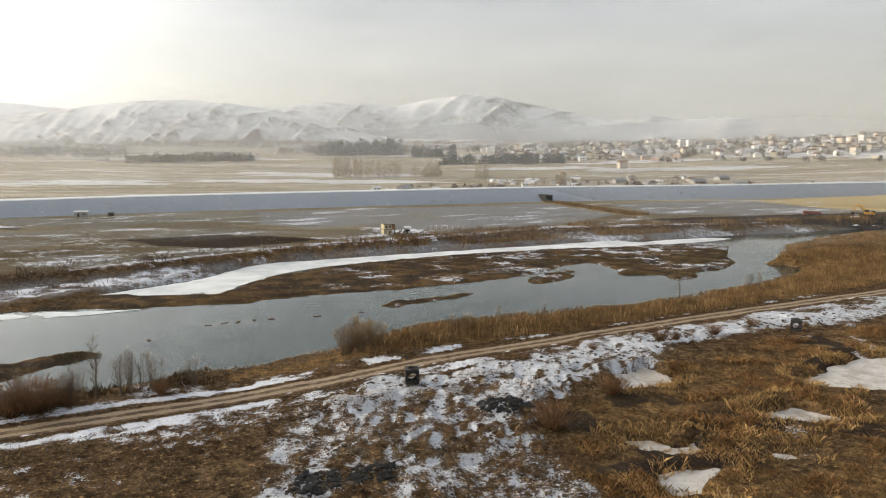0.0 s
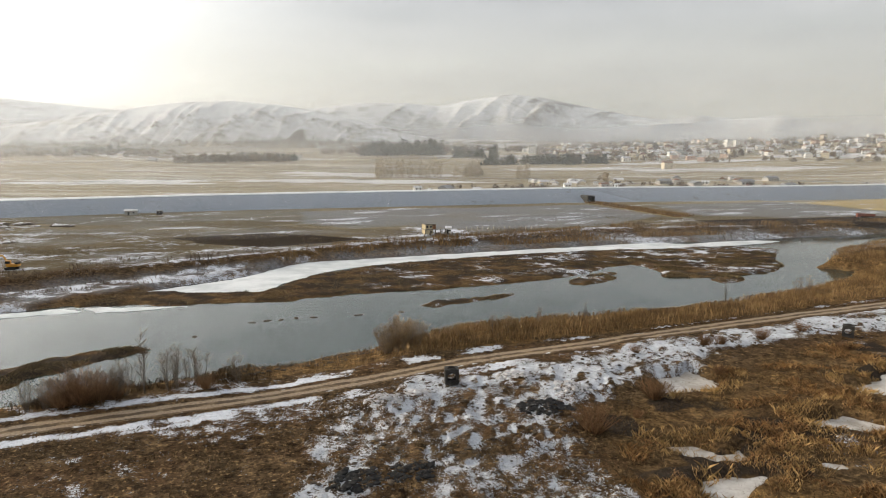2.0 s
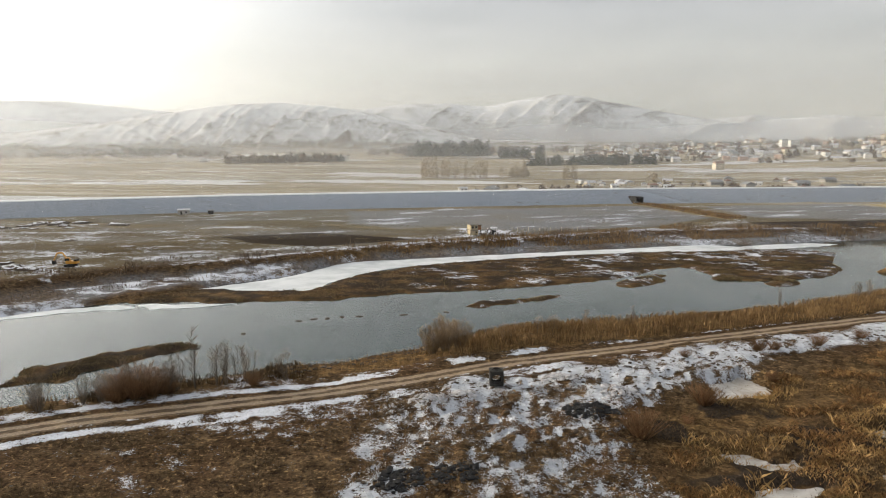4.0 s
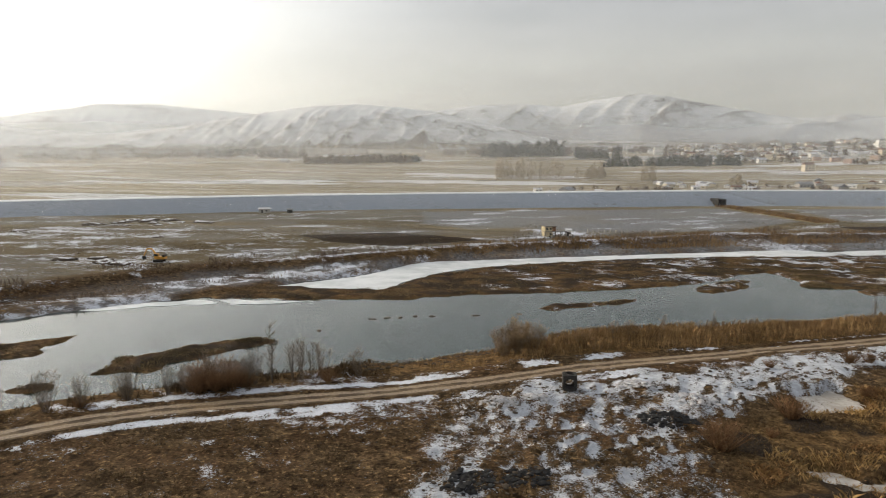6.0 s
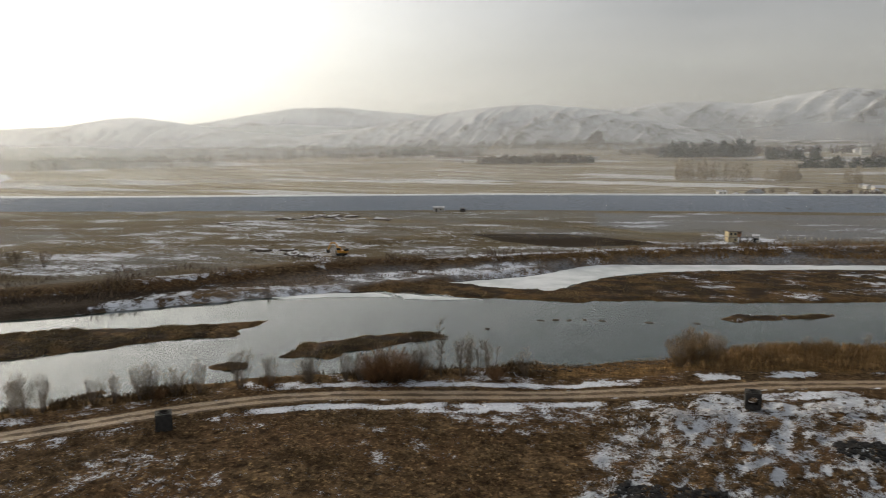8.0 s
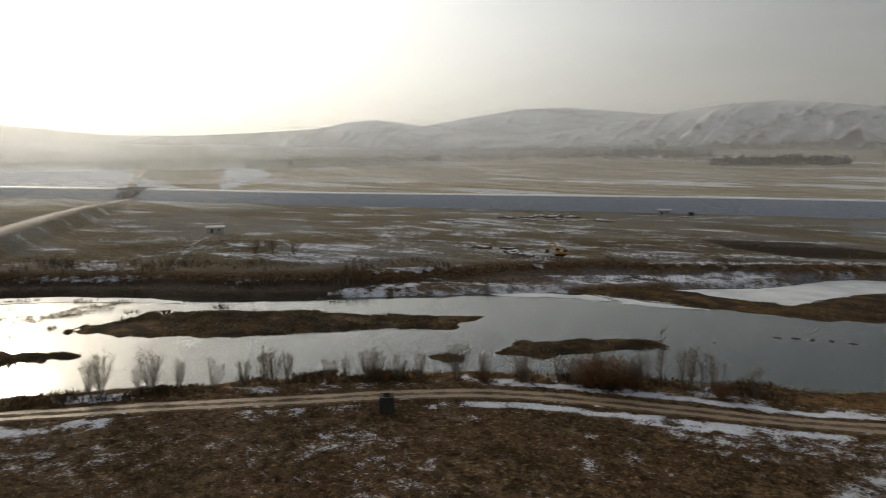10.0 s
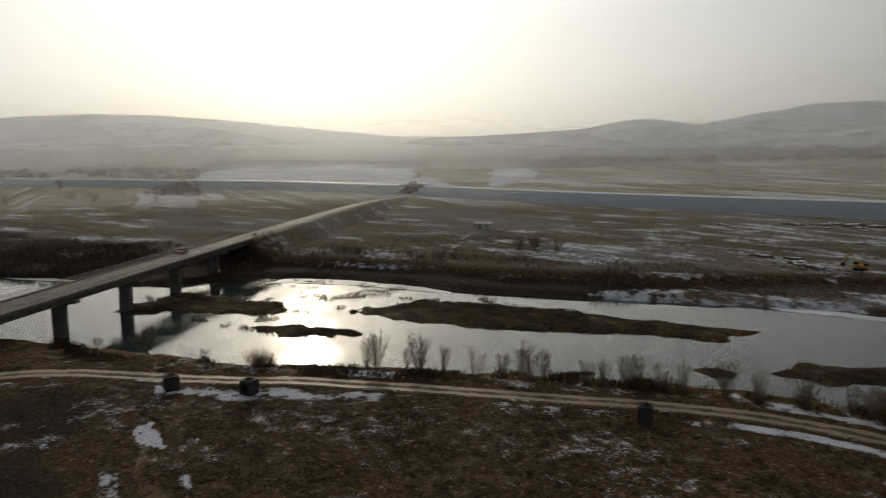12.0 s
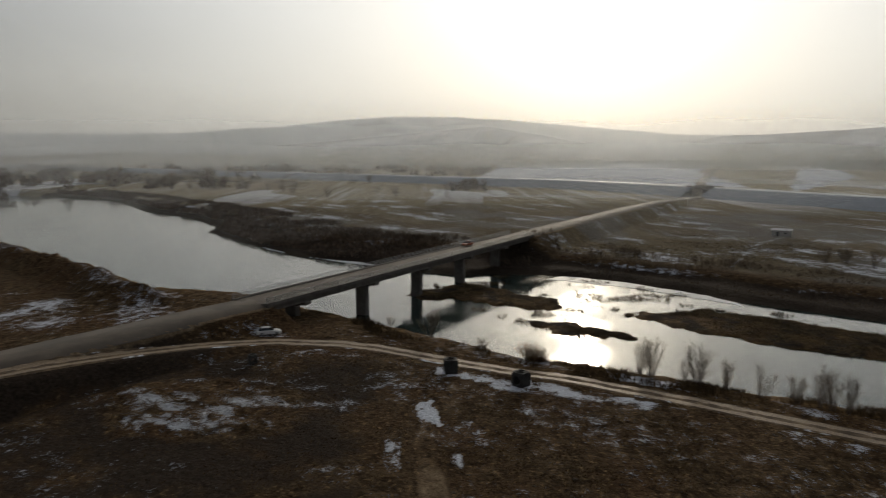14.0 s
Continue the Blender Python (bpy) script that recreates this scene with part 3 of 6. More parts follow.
    def hummocks(x, y):
        return 1.1 * (1 - np.abs(2 * layers(x, y, 4.5, 2, 31) - 1)) * layers(x, y, 13, 2, 33) + 0.75 * (1 - np.abs(2 * layers(x, y, 2.1, 2, 35) - 1)) * layers(x, y, 7, 1, 36)

    knoll = hummocks(x, y)
    lee = hummocks(x + 0.9 * sun_way.x, y + 0.9 * sun_way.y) - knoll
    z = z + heap * (1.05 * knoll - 0.25 + 0.55 * (layers(x, y, 1.3, 2, 37) - 0.5))
    for px, py, tall, wide in piles:
        z = z + tall * np.exp(-((x - px) ** 2 + (y - py) ** 2) / (2 * wide ** 2)) * (0.7 + 0.6 * layers(x, y, 1.6, 2, 38))
    bog = step(inside(wx, wy, marsh), -2, 6) * step(wet, 0, -10)
    z = z + bog * (0.9 * (layers(x, y, 5, 3, 41) - 0.55))
    pond = np.zeros(x.shape)
    for ring in ponds:
        pond = np.maximum(pond, step(inside(x + 6 * (layers(x, y, 6, 3, 43) - 0.5), y + 6 * (layers(x, y, 6, 3, 44) - 0.5), ring), -0.9, 0.5))
    z = z * (1 - pond) + pond * -0.95
    dip = step(inside(wx, wy, south_slope), -3, 5)
    z = z - 1.3 * dip
    tip = step(inside(wx, wy, spoil), -5, 4)
    z = z + tip * (4.2 + 3.2 * small + 2.4 * (layers(x, y, 14, 3, 94) - 0.5))
    # roads and banks
    d_track, z_track = along(x, y, track)
    flat_track = step(d_track, 5.5, 2.5)
    z = z - flat_track * 0.35 * (near * (0.9 * lump + 0.35 * small))
    z = z - 0.1 * step(d_track, 3.2, 2.0)
    d_lane, _ = along(x, y, lane)
    paved, road_side = np.zeros(x.shape), np.zeros(x.shape)
    for line, wide in ((road_south, 4.8), (road_north, 4.8)):
        d, zr = along(x, y, line)
        end = line[-1] if line is road_south else line[0]
        past = ((x - end[0]) * bridge_way.x + (y - end[1]) * bridge_way.y) * (1 if line is road_south else -1)
        bed = zr - 0.6 - np.maximum(d - wide, 0) / 1.6
        bed = np.where((past > 0) & (np.hypot(x - end[0], y - end[1]) < 40), zr - 0.25 - np.maximum(1.6 * past, np.maximum(d - wide, 0) / 1.3), bed)
        road_side = np.maximum(road_side, step(d, wide + 15, wide + 3) * step(d, wide, wide + 2) * (zr > 2))
        z = np.maximum(z, np.where(d < 40, bed, -99))
        z = np.where((d < wide + 0.6) & (past <= 0), np.minimum(z, zr - 0.55), z)
        paved = np.maximum(paved, step(d, wide + 1.2, wide - 0.5) * (past < 0))
    bench = step(d_track, 6.5, 2.6) * step(y, -14, -24) * (1 - paved)
    z = z * (1 - bench) + bench * z_track
    d_rail, z_rail = along(x, y, rail_bank)
    on_rail = step(d_rail, 22, 14)
    z = z * (1 - on_rail) + on_rail * np.minimum(z, 0.0)

    # cover
    plain_far = step(r, 380, 470) * (1 - hills)
    plain_far = np.maximum(plain_far, 0.8 * step(inside(wx, wy, beyond), -4, 8) * (1 - hills))
    plain_far = np.maximum(plain_far, step(inside(x, y, [(-60, 300), (60, 350), (300, 430), (420, 470), (420, 600), (-200, 440), (-420, 280), (-330, 215), (-200, 330)]), -6, 6))
    snow = 0.29 + 0.70 * (layers(x * 0.8 + y * 0.6, (y * 0.8 - x * 0.6) * 2.2, 34, 4, 51) - 0.5)
    snow = np.where(plain_far > 0.5, 0.30 + 0.55 * (layers(x, y, 180, 3, 52) - 0.5), snow)
    snow = np.where((plain_far > 0.5) & (r < 560), 0.31 + 0.78 * (layers(x * 0.55 + y * 0.3, y * 1.5 - x * 0.8, 17, 4, 99) - 0.5), snow)
    snow = np.maximum(snow, hills * (0.77 - 0.22 * step(gully, -0.12, 0.2) + 0.26 * (layers(x, y, 300, 5, 63) - 0.5) - 0.34 * np.exp(-((az - 14) / 5) ** 2 - ((r - 2000) / 170) ** 2) - 0.22 * np.exp(-((az - 10) / 2.2) ** 2 - ((r - 2450) / 160) ** 2)))
    for ring, depth in zip(snowy_fields, (0.02, 0.36, 0.34, 0.06, 0.10)):
        snow = np.maximum(snow, (depth + 0.70 * layers(x * 0.6, y * 1.8, 14, 4, 67)) * step(inside(wx, wy, ring), -10, 8))
    snow = np.where(heap > 0.05, np.maximum(snow, heap * (0.16 + 0.20 * step(y, 92, 108) + 0.55 * layers(x, y, 3.6, 3, 54) + 1.0 * lee)), snow)
    snow = np.where(bog > 0.3, np.minimum(snow, 0.16 + 0.35 * step(layers(x, y, 9, 2, 55), 0.55, 0.75)), snow)
    snow = np.maximum(snow, pond * 0.4)
    snow = np.where(low > 0.3, 0.30 + 0.75 * (layers(x, y, 26, 3, 56) - 0.42), snow)
    snow = np.where(shore > 0.2, 0.31 + 0.85 * (layers(x, y * 1.7, 11, 4, 57) - 0.45) * step(x, -60, -20) - 0.12 * step(x, -20, -60), snow)
    for ring in snow_strips:
        snow = np.maximum(snow, (0.22 + 0.58 * layers(x, y * 1.3, 5, 4, 66)) * step(inside(wx, wy, ring), -3.0, 1.5))
    snow = np.maximum(snow, 1.1 * step(inside(x + 5 * (layers(x, y, 3, 3, 69) - 0.5), y + 5 * (layers(x, y, 3, 3, 70) - 0.5), puddle), -0.5, 0.5))
    snow = np.maximum(snow, 0.45 * step(d_rail, 30, 16))
    slope_far = step(inside(wx, wy, flats), -12, -2) * step(inside(wx, wy, flats), 6, -1)
    snow = np.maximum(snow, slope_far * (0.55 + 0.3 * lump) * step(x, -170, -100) * step(wet, 0, -4) * (1 - shore) * step(inside(wx, wy, near_side), 2, -2))
    snow = np.where((shore > 0.02) & (x < -40), np.minimum(snow, 0.16), snow)
    d_fr, _ = along(x, y, field_road)
    d_hut, _ = along(x, y, hut_road)
    snow = np.maximum(snow, 0.47 * step(d_fr, 3.5, 1.0) * step(layers(x, y, 30, 2, 58), 0.2, 0.5))
    snow = np.maximum(snow, 0.48 * step(d_hut, 2.0, 0.6))
    snow = snow * (1 - 0.85 * paved) * (1 - step(d_track, 3.6, 2.2) * 0.75)
    snow = np.where(np.abs(d_track - 5.2) < 1.8, np.maximum(snow, (-0.2 + 1.2 * layers(x, y, 9, 3, 59)) * np.where(y < 4, 0.6, 1.0)), snow)
    snow = np.where((np.abs(d_lane - 3.9) < 1.0) & (x > -92), np.maximum(snow, -0.02 + 0.75 * layers(x, y * 2.5, 5, 3, 98)), snow)
    flecks = step(r, 150, 125) * step(y, 45, 70) * step(x, -8, -24) * (1 - heap) * step(d_track, 3, 5) * step(wet, 0, -3)
    snow = np.maximum(snow, flecks * (0.0 + 0.62 * layers(x * 0.9 - y * 0.4, x * 0.8 + y * 1.9, 5, 4, 104)))
    strip = step(np.abs(d_track - 4.7), 1.7, 0.7) * step(x, -80, -68) * step(x, -16, -28)
    snow = np.maximum(snow, strip * (0.36 + 0.55 * layers(x, y, 7, 3, 102)))
    snow = np.maximum(snow, step(inside(wx, wy, white_meadow), -12, 6) * (0.04 + 0.66 * layers(x * 0.7 + y * 0.3, y * 1.7 - x * 0.6, 12, 4, 103)))
    belt_side = step(inside(wx, wy, near_side), 0, 3) * step(d_track, 3.5, 5.5) * step(wet, 0, -2) * step(inside(wx, wy, mound), 4, -2) * (bog < 0.3) * (inside(wx, wy, near_reeds, 6.0) > 0)
    snow = np.where(belt_side > 0.3, np.minimum(snow, 0.14), snow)
    way = np.maximum(0.40 * step(d_track, 3.6, 1.6), (0.15 + 0.6 * layers(x, y, 4, 3, 68)) * step(d_lane, 2.8, 1.0))
    way = np.maximum(way, 0.9 * paved)
    gold = np.maximum(bog * (1.9 * layers(x, y, 8, 4, 61) - 0.45), (0.1 + 0.6 * layers(x, y, 5, 3, 97)) * shore)
    gold = np.maximum(gold, water_near * step(-wet, 0, 1) * np.where(shore > 0.02, 0.35, 0.9))
    gold = np.maximum(gold, 0.9 * belt_side)
    for ring in golden:
        gold = np.maximum(gold, 1.3 * step(inside(wx, wy, ring), -1, 2))
    soil = np.zeros(x.shape)
    for ring in ploughed:
        soil = np.maximum(soil, step(inside(wx, wy, ring), -4, 3))
    soil = np.maximum(soil, (0.12 + 0.72 * layers(x, y * 1.5, 5, 3, 100)) * shore)
    soil = np.maximum(soil, 0.95 * bog * step(layers(x, y, 9, 4, 101), 0.5, 0.75))
    # shade of the road bank's slope, put into the colour as soil
    soil = np.maximum(soil, 0.95 * dip)
    soil = np.maximum(soil, 0.25 * road_side)
    soil = np.maximum(soil, 0.40 * tip)
    # dark soil that also stands in for shade among backlit grass
    soil = np.maximum(soil, (0.22 + 0.66 * layers(x, y, 7, 4, 95)) * step(inside(wx, wy, bare), -18, 16) * (1 - heap))
    soil = np.maximum(soil, 0.8 * low * step(x, -90, -190) * (1 - shore))
    snow = np.where(soil > 0.62, np.minimum(snow, 0.22), snow)
    snow = np.maximum(snow, step(inside(wx, wy, bare), -10, 6) * (-0.06 + 0.66 * layers(x * 1.6, y * 0.7, 6, 4, 106)) * (1 - paved) * step(d_track, 2.5, 4))
    field = plain_far
    field = np.where(gold > 0.9, np.minimum(field, 0.2), field)
    damp = np.maximum(water_near, step(d_track, 3, 1))
    zero = np.zeros(x.shape)
    cover = np.stack([np.clip(snow, 0, 2), np.clip(way, 0, 1), np.clip(gold, 0, 1), zero + 1], -1)
    frost = np.maximum(0.8 * step(d_rail, 26, 19), 0.42 * step(inside(wx, wy, beyond), -4, 8) * step(layers(x, y * 1.6, 60, 3, 64), 0.45, 0.62) * step(r, 520, 420))
    frost = np.maximum(frost, low * step(x, -175, -120) * (1 - shore) * (0.2 + 0.7 * layers(x, y, 9, 3, 105)))
    for ring in frosted:
        frost = np.maximum(frost, 0.62 * step(inside(wx, wy, ring), -5, 4) * (1 - paved))
    for ring in golden:
        frost = frost * (1 - step(inside(wx, wy, ring), -2, 2))
    cover_c = np.stack([np.clip(hills, 0, 1), np.clip(0.5 * heap + 0.5 * near, 0, 1), np.clip(frost, 0, 1), zero + 1], -1)
    straw = zero.copy()
    for ring in golden:
        straw = np.maximum(straw, step(inside(wx, wy, ring), -2, 2))
    # first channel pales the far fields by distance from the origin
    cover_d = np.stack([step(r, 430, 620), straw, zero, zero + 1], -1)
    cover_b = np.stack([np.clip(soil, 0, 1), np.clip(field, 0, 1), np.clip(damp, 0, 1), zero + 1], -1)
    return z, cover, cover_b, cover_c, cover_d, wet


def build_ground():
    az = np.concatenate([np.arange(-44, 134, 0.17), np.arange(134, 316, 4.0)])
    radii = [6.0]
    while radii[-1] < 4900:
        radii.append(radii[-1] + max(0.62, radii[-1] * 0.0092))
    radii = np.array(radii)
    a, r = np.meshgrid(np.radians(az), radii)
    x, y = -np.sin(a) * r, np.cos(a) * r
    z, cover, cover_b, cover_c, cover_d, wet = lay_of_land(x.ravel(), y.ravel())
    n, m = len(radii), len(az)
    seen = int((az < 134).sum())
    grid = np.column_stack([z, wet, cover[:, :3], cover_b[:, :3]]).reshape(n, m, 8)[:, :seen]
    verts = np.column_stack([x.ravel(), y.ravel(), z])
    verts = np.vstack([verts, [[0, 0, 0.0]]])
    i, j = np.meshgrid(np.arange(n - 1), np.arange(m), indexing="ij")
    k = (j + 1) % m
    quads = np.stack([i * m + j, (i + 1) * m + j, (i + 1) * m + k, i * m + k], -1).reshape(-1, 4)[:, ::-1]
    me = bpy.data.meshes.new("ground")
    tris = np.stack([np.full(m, n * m), np.arange(m), (np.arange(m) + 1) % m], -1)
    me.vertices.add(len(verts))
    me.vertices.foreach_set("co", verts.ravel())
    loops = np.concatenate([quads.ravel(), tris[:, ::-1].ravel()])
    me.loops.add(len(loops))
    me.loops.foreach_set("vertex_index", loops)
    me.polygons.add(len(quads) + len(tris))
    me.polygons.foreach_set("loop_start", np.concatenate([np.arange(len(quads)) * 4, len(quads) * 4 + np.arange(len(tris)) * 3]))
    me.update(calc_edges=True)
    me.validate()
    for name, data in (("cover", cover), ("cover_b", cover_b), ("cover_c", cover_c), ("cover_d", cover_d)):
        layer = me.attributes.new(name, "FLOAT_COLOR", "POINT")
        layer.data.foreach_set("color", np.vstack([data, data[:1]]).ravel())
    me.materials.append(M_ground)
    me.shade_smooth()
    up = me.polygons[0].normal.z
    if up < 0:
        me.flip_normals()
    ob = new("ground", me)
    tagged(ob, "brown winter grassland with patchy snow, fields and snowy hills", "ground", kind="structure")
    return ob, radii, az[:seen], grid


ground, GRID_R, GRID_A, GRID = build_ground()

bm = bmesh.new()
bmesh.ops.create_grid(bm, x_segments=60, y_segments=60, size=700, matrix=Matrix.Translation((-100, 0, W)))
water = part("water", bm, M_water)
tagged(water, "calm grey-green river water with thin ripples", "river", kind="structure")


def survey(x, y):
    """Height, metres into the water and cover of the ground under plan points, from the ground's own grid."""
    x, y = np.atleast_1d(np.asarray(x, float)), np.atleast_1d(np.asarray(y, float))
    r, a = np.hypot(x, y), np.degrees(np.arctan2(-x, y))
    i = np.clip(np.interp(r, GRID_R, np.arange(len(GRID_R))), 0, len(GRID_R) - 1.001)
    j = np.clip(np.interp(a, GRID_A, np.arange(len(GRID_A))), 0, len(GRID_A) - 1.001)
    i0, j0 = i.astype(int), j.astype(int)
    fi, fj = (i - i0)[:, None], (j - j0)[:, None]
    g = GRID
    return ((g[i0, j0] * (1 - fj) + g[i0, j0 + 1] * fj) * (1 - fi) + (g[i0 + 1, j0] * (1 - fj) + g[i0 + 1, j0 + 1] * fj) * fi).T


def height(x, y):
    return survey(x, y)[0]


def foot(x, y, turn=0.0, sink=0.05):
    """A pose on the ground, turned by that many degrees."""
    return pose(x, y, float(height(x, y)[0]) - sink, 0, 0, turn)


# ---- snow-covered ice on the river ----
def sheet(name, ring, z, material, label, ragged=1.2, seed=0):
    """A thin sheet with an uneven edge."""
    line = flow([*ring, ring[0]], 5)[:-1]
    rng = random.Random(seed)
    pts = []
    for a, b in zip(line, line[1:] + line[:1]):
        for k in range(3):
            t = k / 3
            pts.append((a[0] + (b[0] - a[0]) * t, a[1] + (b[1] - a[1]) * t))
    moved = []
    for x, y in pts:
        w = noise.noise_vector(Vector((x * 0.22, y * 0.22, seed)))
        moved.append((x + ragged * w.x + rng.uniform(-0.15, 0.15), y + ragged * w.y + rng.uniform(-0.15, 0.15)))
    bm = bmesh.new()
    low = [bm.verts.new((x, y, z - 0.05)) for x, y in moved]
    face = bm.faces.new(low)
    up = bmesh.ops.extrude_face_region(bm, geom=[face])
    for v in up["geom"]:
        if isinstance(v, bmesh.types.BMVert):
            v.co.z += 0.1
    bmesh.ops.recalc_face_normals(bm, faces=bm.faces)
    bmesh.ops.triangulate(bm, faces=[f for f in bm.faces if len(f.verts) > 4])
    return tagged(part(name, bm, material), label, "ice", kind="structure")


ice_rings = [
    [(-96, 191), (-75, 191), (-61, 193), (-61, 204), (-52, 227), (-36, 244), (3, 268), (36, 282), (77, 293), (92, 302), (74, 310), (37, 294), (-18, 269), (-46, 255), (-63, 247), (-70, 234), (-76, 216), (-88, 201)],
    [(-95, 165), (-82, 171), (-76, 174), (-88, 172), (-100, 170)],
    [(92, 297), (110, 306), (130, 318), (124, 322), (104, 316), (88, 306)],
    [(96, 262), (104, 270), (108, 282), (100, 280), (92, 268)],
    [(-126, 150), (-112, 160), (-100, 166), (-108, 168), (-121, 160), (-131, 152)],
    [(-218, 40), (-205, 60), (-188, 76), (-178, 84), (-192, 80), (-209, 66), (-222, 48)],
    [(-285, -60), (-262, -38), (-246, -18), (-240, -10), (-250, -14), (-266, -36), (-292, -64)],
]
for k, ring in enumerate(ice_rings):
    sheet("ice_%d" % (k + 1), ring, W + 0.03, M_ice, "flat snow-covered ice along the river's edge", 1.3, k)

for k, ring in enumerate(ponds):
    sheet("pond_ice_%d" % (k + 1), ring, -0.78, M_pond_ice, "frozen pond of dull grey ice in the marsh", 2.4, 30 + k)


# ---- the earth track ----
def track_material():
    n = Nodes("rutted_earth", 0.8, 0, 0.3)
    p = n.place()
    across, edge, _ = n.attr("across")
    mid, fine = n.noise(p, 2.2, 5, 0.65), n.noise(p, 0.3, 4, 0.7)
    ochre = n.mix(n.ramp(fine, 0.3, 0.7), (0.15, 0.105, 0.062), (0.33, 0.24, 0.145))
    between = n.mix(n.ramp(mid, 0.4, 0.62), (0.07, 0.046, 0.025), (0.16, 0.11, 0.06))
    rut = n.ramp(n.math("ADD", across, n.math("MULTIPLY_ADD", mid, 1.3, -0.65)), 0.35, 0.62)
    c = n.mix(rut, between, ochre)
    white = n.ramp(n.math("MULTIPLY_ADD", n.noise(p, 3.5, 5, 0.65), 0.8, n.math("MULTIPLY", edge, 0.25)), 0.62, 0.70)
    n.set("Base Color", n.mix(n.math("MULTIPLY", white, n.math("SUBTRACT", 1.0, rut)), c, (0.66, 0.68, 0.72)))
    n.set("Roughness", n.math("MULTIPLY_ADD", rut, -0.35, 0.9))
    n.set("Normal", n.bump(n.math("MULTIPLY_ADD", rut, -0.8, fine), 0.08))
    return n.m


def build_track():
    line = [Vector(p) for p in flow(track, 4)]
    offs = [-2.6, -1.95, -1.45, -1.0, -0.5, 0.0, 0.5, 1.0, 1.45, 1.95, 2.6]
    wear = [0.0, 0.15, 0.8, 1.0, 0.45, 0.1, 0.45, 1.0, 0.8, 0.15, 0.0]
    xs, ys = [], []
    for k, p in enumerate(line):
        way = (line[min(k + 1, len(line) - 1)] - line[max(k - 1, 0)]).normalized()
        for o in offs:
            xs.append(p.x + way.y * o), ys.append(p.y - way.x * o)
    z = height(xs, ys).reshape(len(line), -1)
    top = np.maximum(z, z.mean(1, keepdims=True) - 0.05) + 0.09
    top[:, 0] = z[:, 0] - 0.2
    top[:, -1] = z[:, -1] - 0.2
    n = len(offs)
    verts = list(zip(xs, ys, top.ravel()))
    faces = [(k * n + j, k * n + n + j, k * n + n + j + 1, k * n + j + 1) for k in range(len(line) - 1) for j in range(n - 1)]
    ob = mesh_part("dirt_track", verts, faces, track_material(), smooth=True)
    if ob.data.polygons[50].normal.z < 0:
        ob.data.flip_normals()
    layer = ob.data.attributes.new("across", "FLOAT_COLOR", "POINT")
    rows = [(w, abs(o) / 3.0, 0, 1) for w, o in zip(wear, offs)] * len(line)
    layer.data.foreach_set("color", np.array(rows).ravel())
    return tagged(ob, "rutted ochre earth track with snow along its sides", "track", kind="structure")


build_track()


# ---- sheets imitating haze in the valley ----
def haze_material(name, thick, low, high):
    """A see-through sheet's imitated haze: lets most light through, scatters the rest; it thins out upwards."""
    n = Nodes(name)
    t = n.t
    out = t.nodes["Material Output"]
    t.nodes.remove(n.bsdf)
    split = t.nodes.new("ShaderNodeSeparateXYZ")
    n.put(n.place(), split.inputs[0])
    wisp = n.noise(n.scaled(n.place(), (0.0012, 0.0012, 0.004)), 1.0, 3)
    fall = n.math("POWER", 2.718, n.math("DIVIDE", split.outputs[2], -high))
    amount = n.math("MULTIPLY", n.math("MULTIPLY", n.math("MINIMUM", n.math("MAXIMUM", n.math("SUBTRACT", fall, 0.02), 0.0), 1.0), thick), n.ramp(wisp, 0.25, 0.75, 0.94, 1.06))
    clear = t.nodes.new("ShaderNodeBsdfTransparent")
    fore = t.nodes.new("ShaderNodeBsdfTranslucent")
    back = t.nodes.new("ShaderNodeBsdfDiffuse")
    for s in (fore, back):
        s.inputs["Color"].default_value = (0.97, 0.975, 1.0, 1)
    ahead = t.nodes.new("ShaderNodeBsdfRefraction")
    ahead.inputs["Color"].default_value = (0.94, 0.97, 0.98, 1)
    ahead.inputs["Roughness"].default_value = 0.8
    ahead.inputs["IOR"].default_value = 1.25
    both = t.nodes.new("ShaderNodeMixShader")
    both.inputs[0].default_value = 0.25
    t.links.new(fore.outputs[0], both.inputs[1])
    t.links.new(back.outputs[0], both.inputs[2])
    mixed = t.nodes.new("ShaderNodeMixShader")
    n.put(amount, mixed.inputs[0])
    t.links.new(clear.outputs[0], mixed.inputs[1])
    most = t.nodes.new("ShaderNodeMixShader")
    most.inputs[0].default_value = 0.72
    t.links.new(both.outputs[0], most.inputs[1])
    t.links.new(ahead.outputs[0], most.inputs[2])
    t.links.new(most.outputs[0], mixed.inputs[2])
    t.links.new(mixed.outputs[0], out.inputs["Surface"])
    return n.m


def haze_sheet(radius, thick, scale):
    """An upright curved sheet round the valley, added to imitate haze, its faces turned to the middle."""
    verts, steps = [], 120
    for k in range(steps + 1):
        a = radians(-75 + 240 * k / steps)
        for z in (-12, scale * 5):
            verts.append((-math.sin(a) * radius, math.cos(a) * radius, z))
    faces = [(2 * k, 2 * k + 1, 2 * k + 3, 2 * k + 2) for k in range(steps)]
    ob = mesh_part("mist", verts, faces, haze_material("mist", thick, 0, scale), smooth=True)
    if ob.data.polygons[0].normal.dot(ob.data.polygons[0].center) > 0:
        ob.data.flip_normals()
    return tagged(ob, "curved see-through sheet imitating pale winter haze in the valley", "mist", kind="stuff")


# seven added sheets, one behind another, stand in for haze over distance
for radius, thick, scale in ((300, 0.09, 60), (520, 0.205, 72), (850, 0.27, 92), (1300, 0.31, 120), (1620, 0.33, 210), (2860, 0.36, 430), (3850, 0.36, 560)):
    haze_sheet(radius, thick, scale)


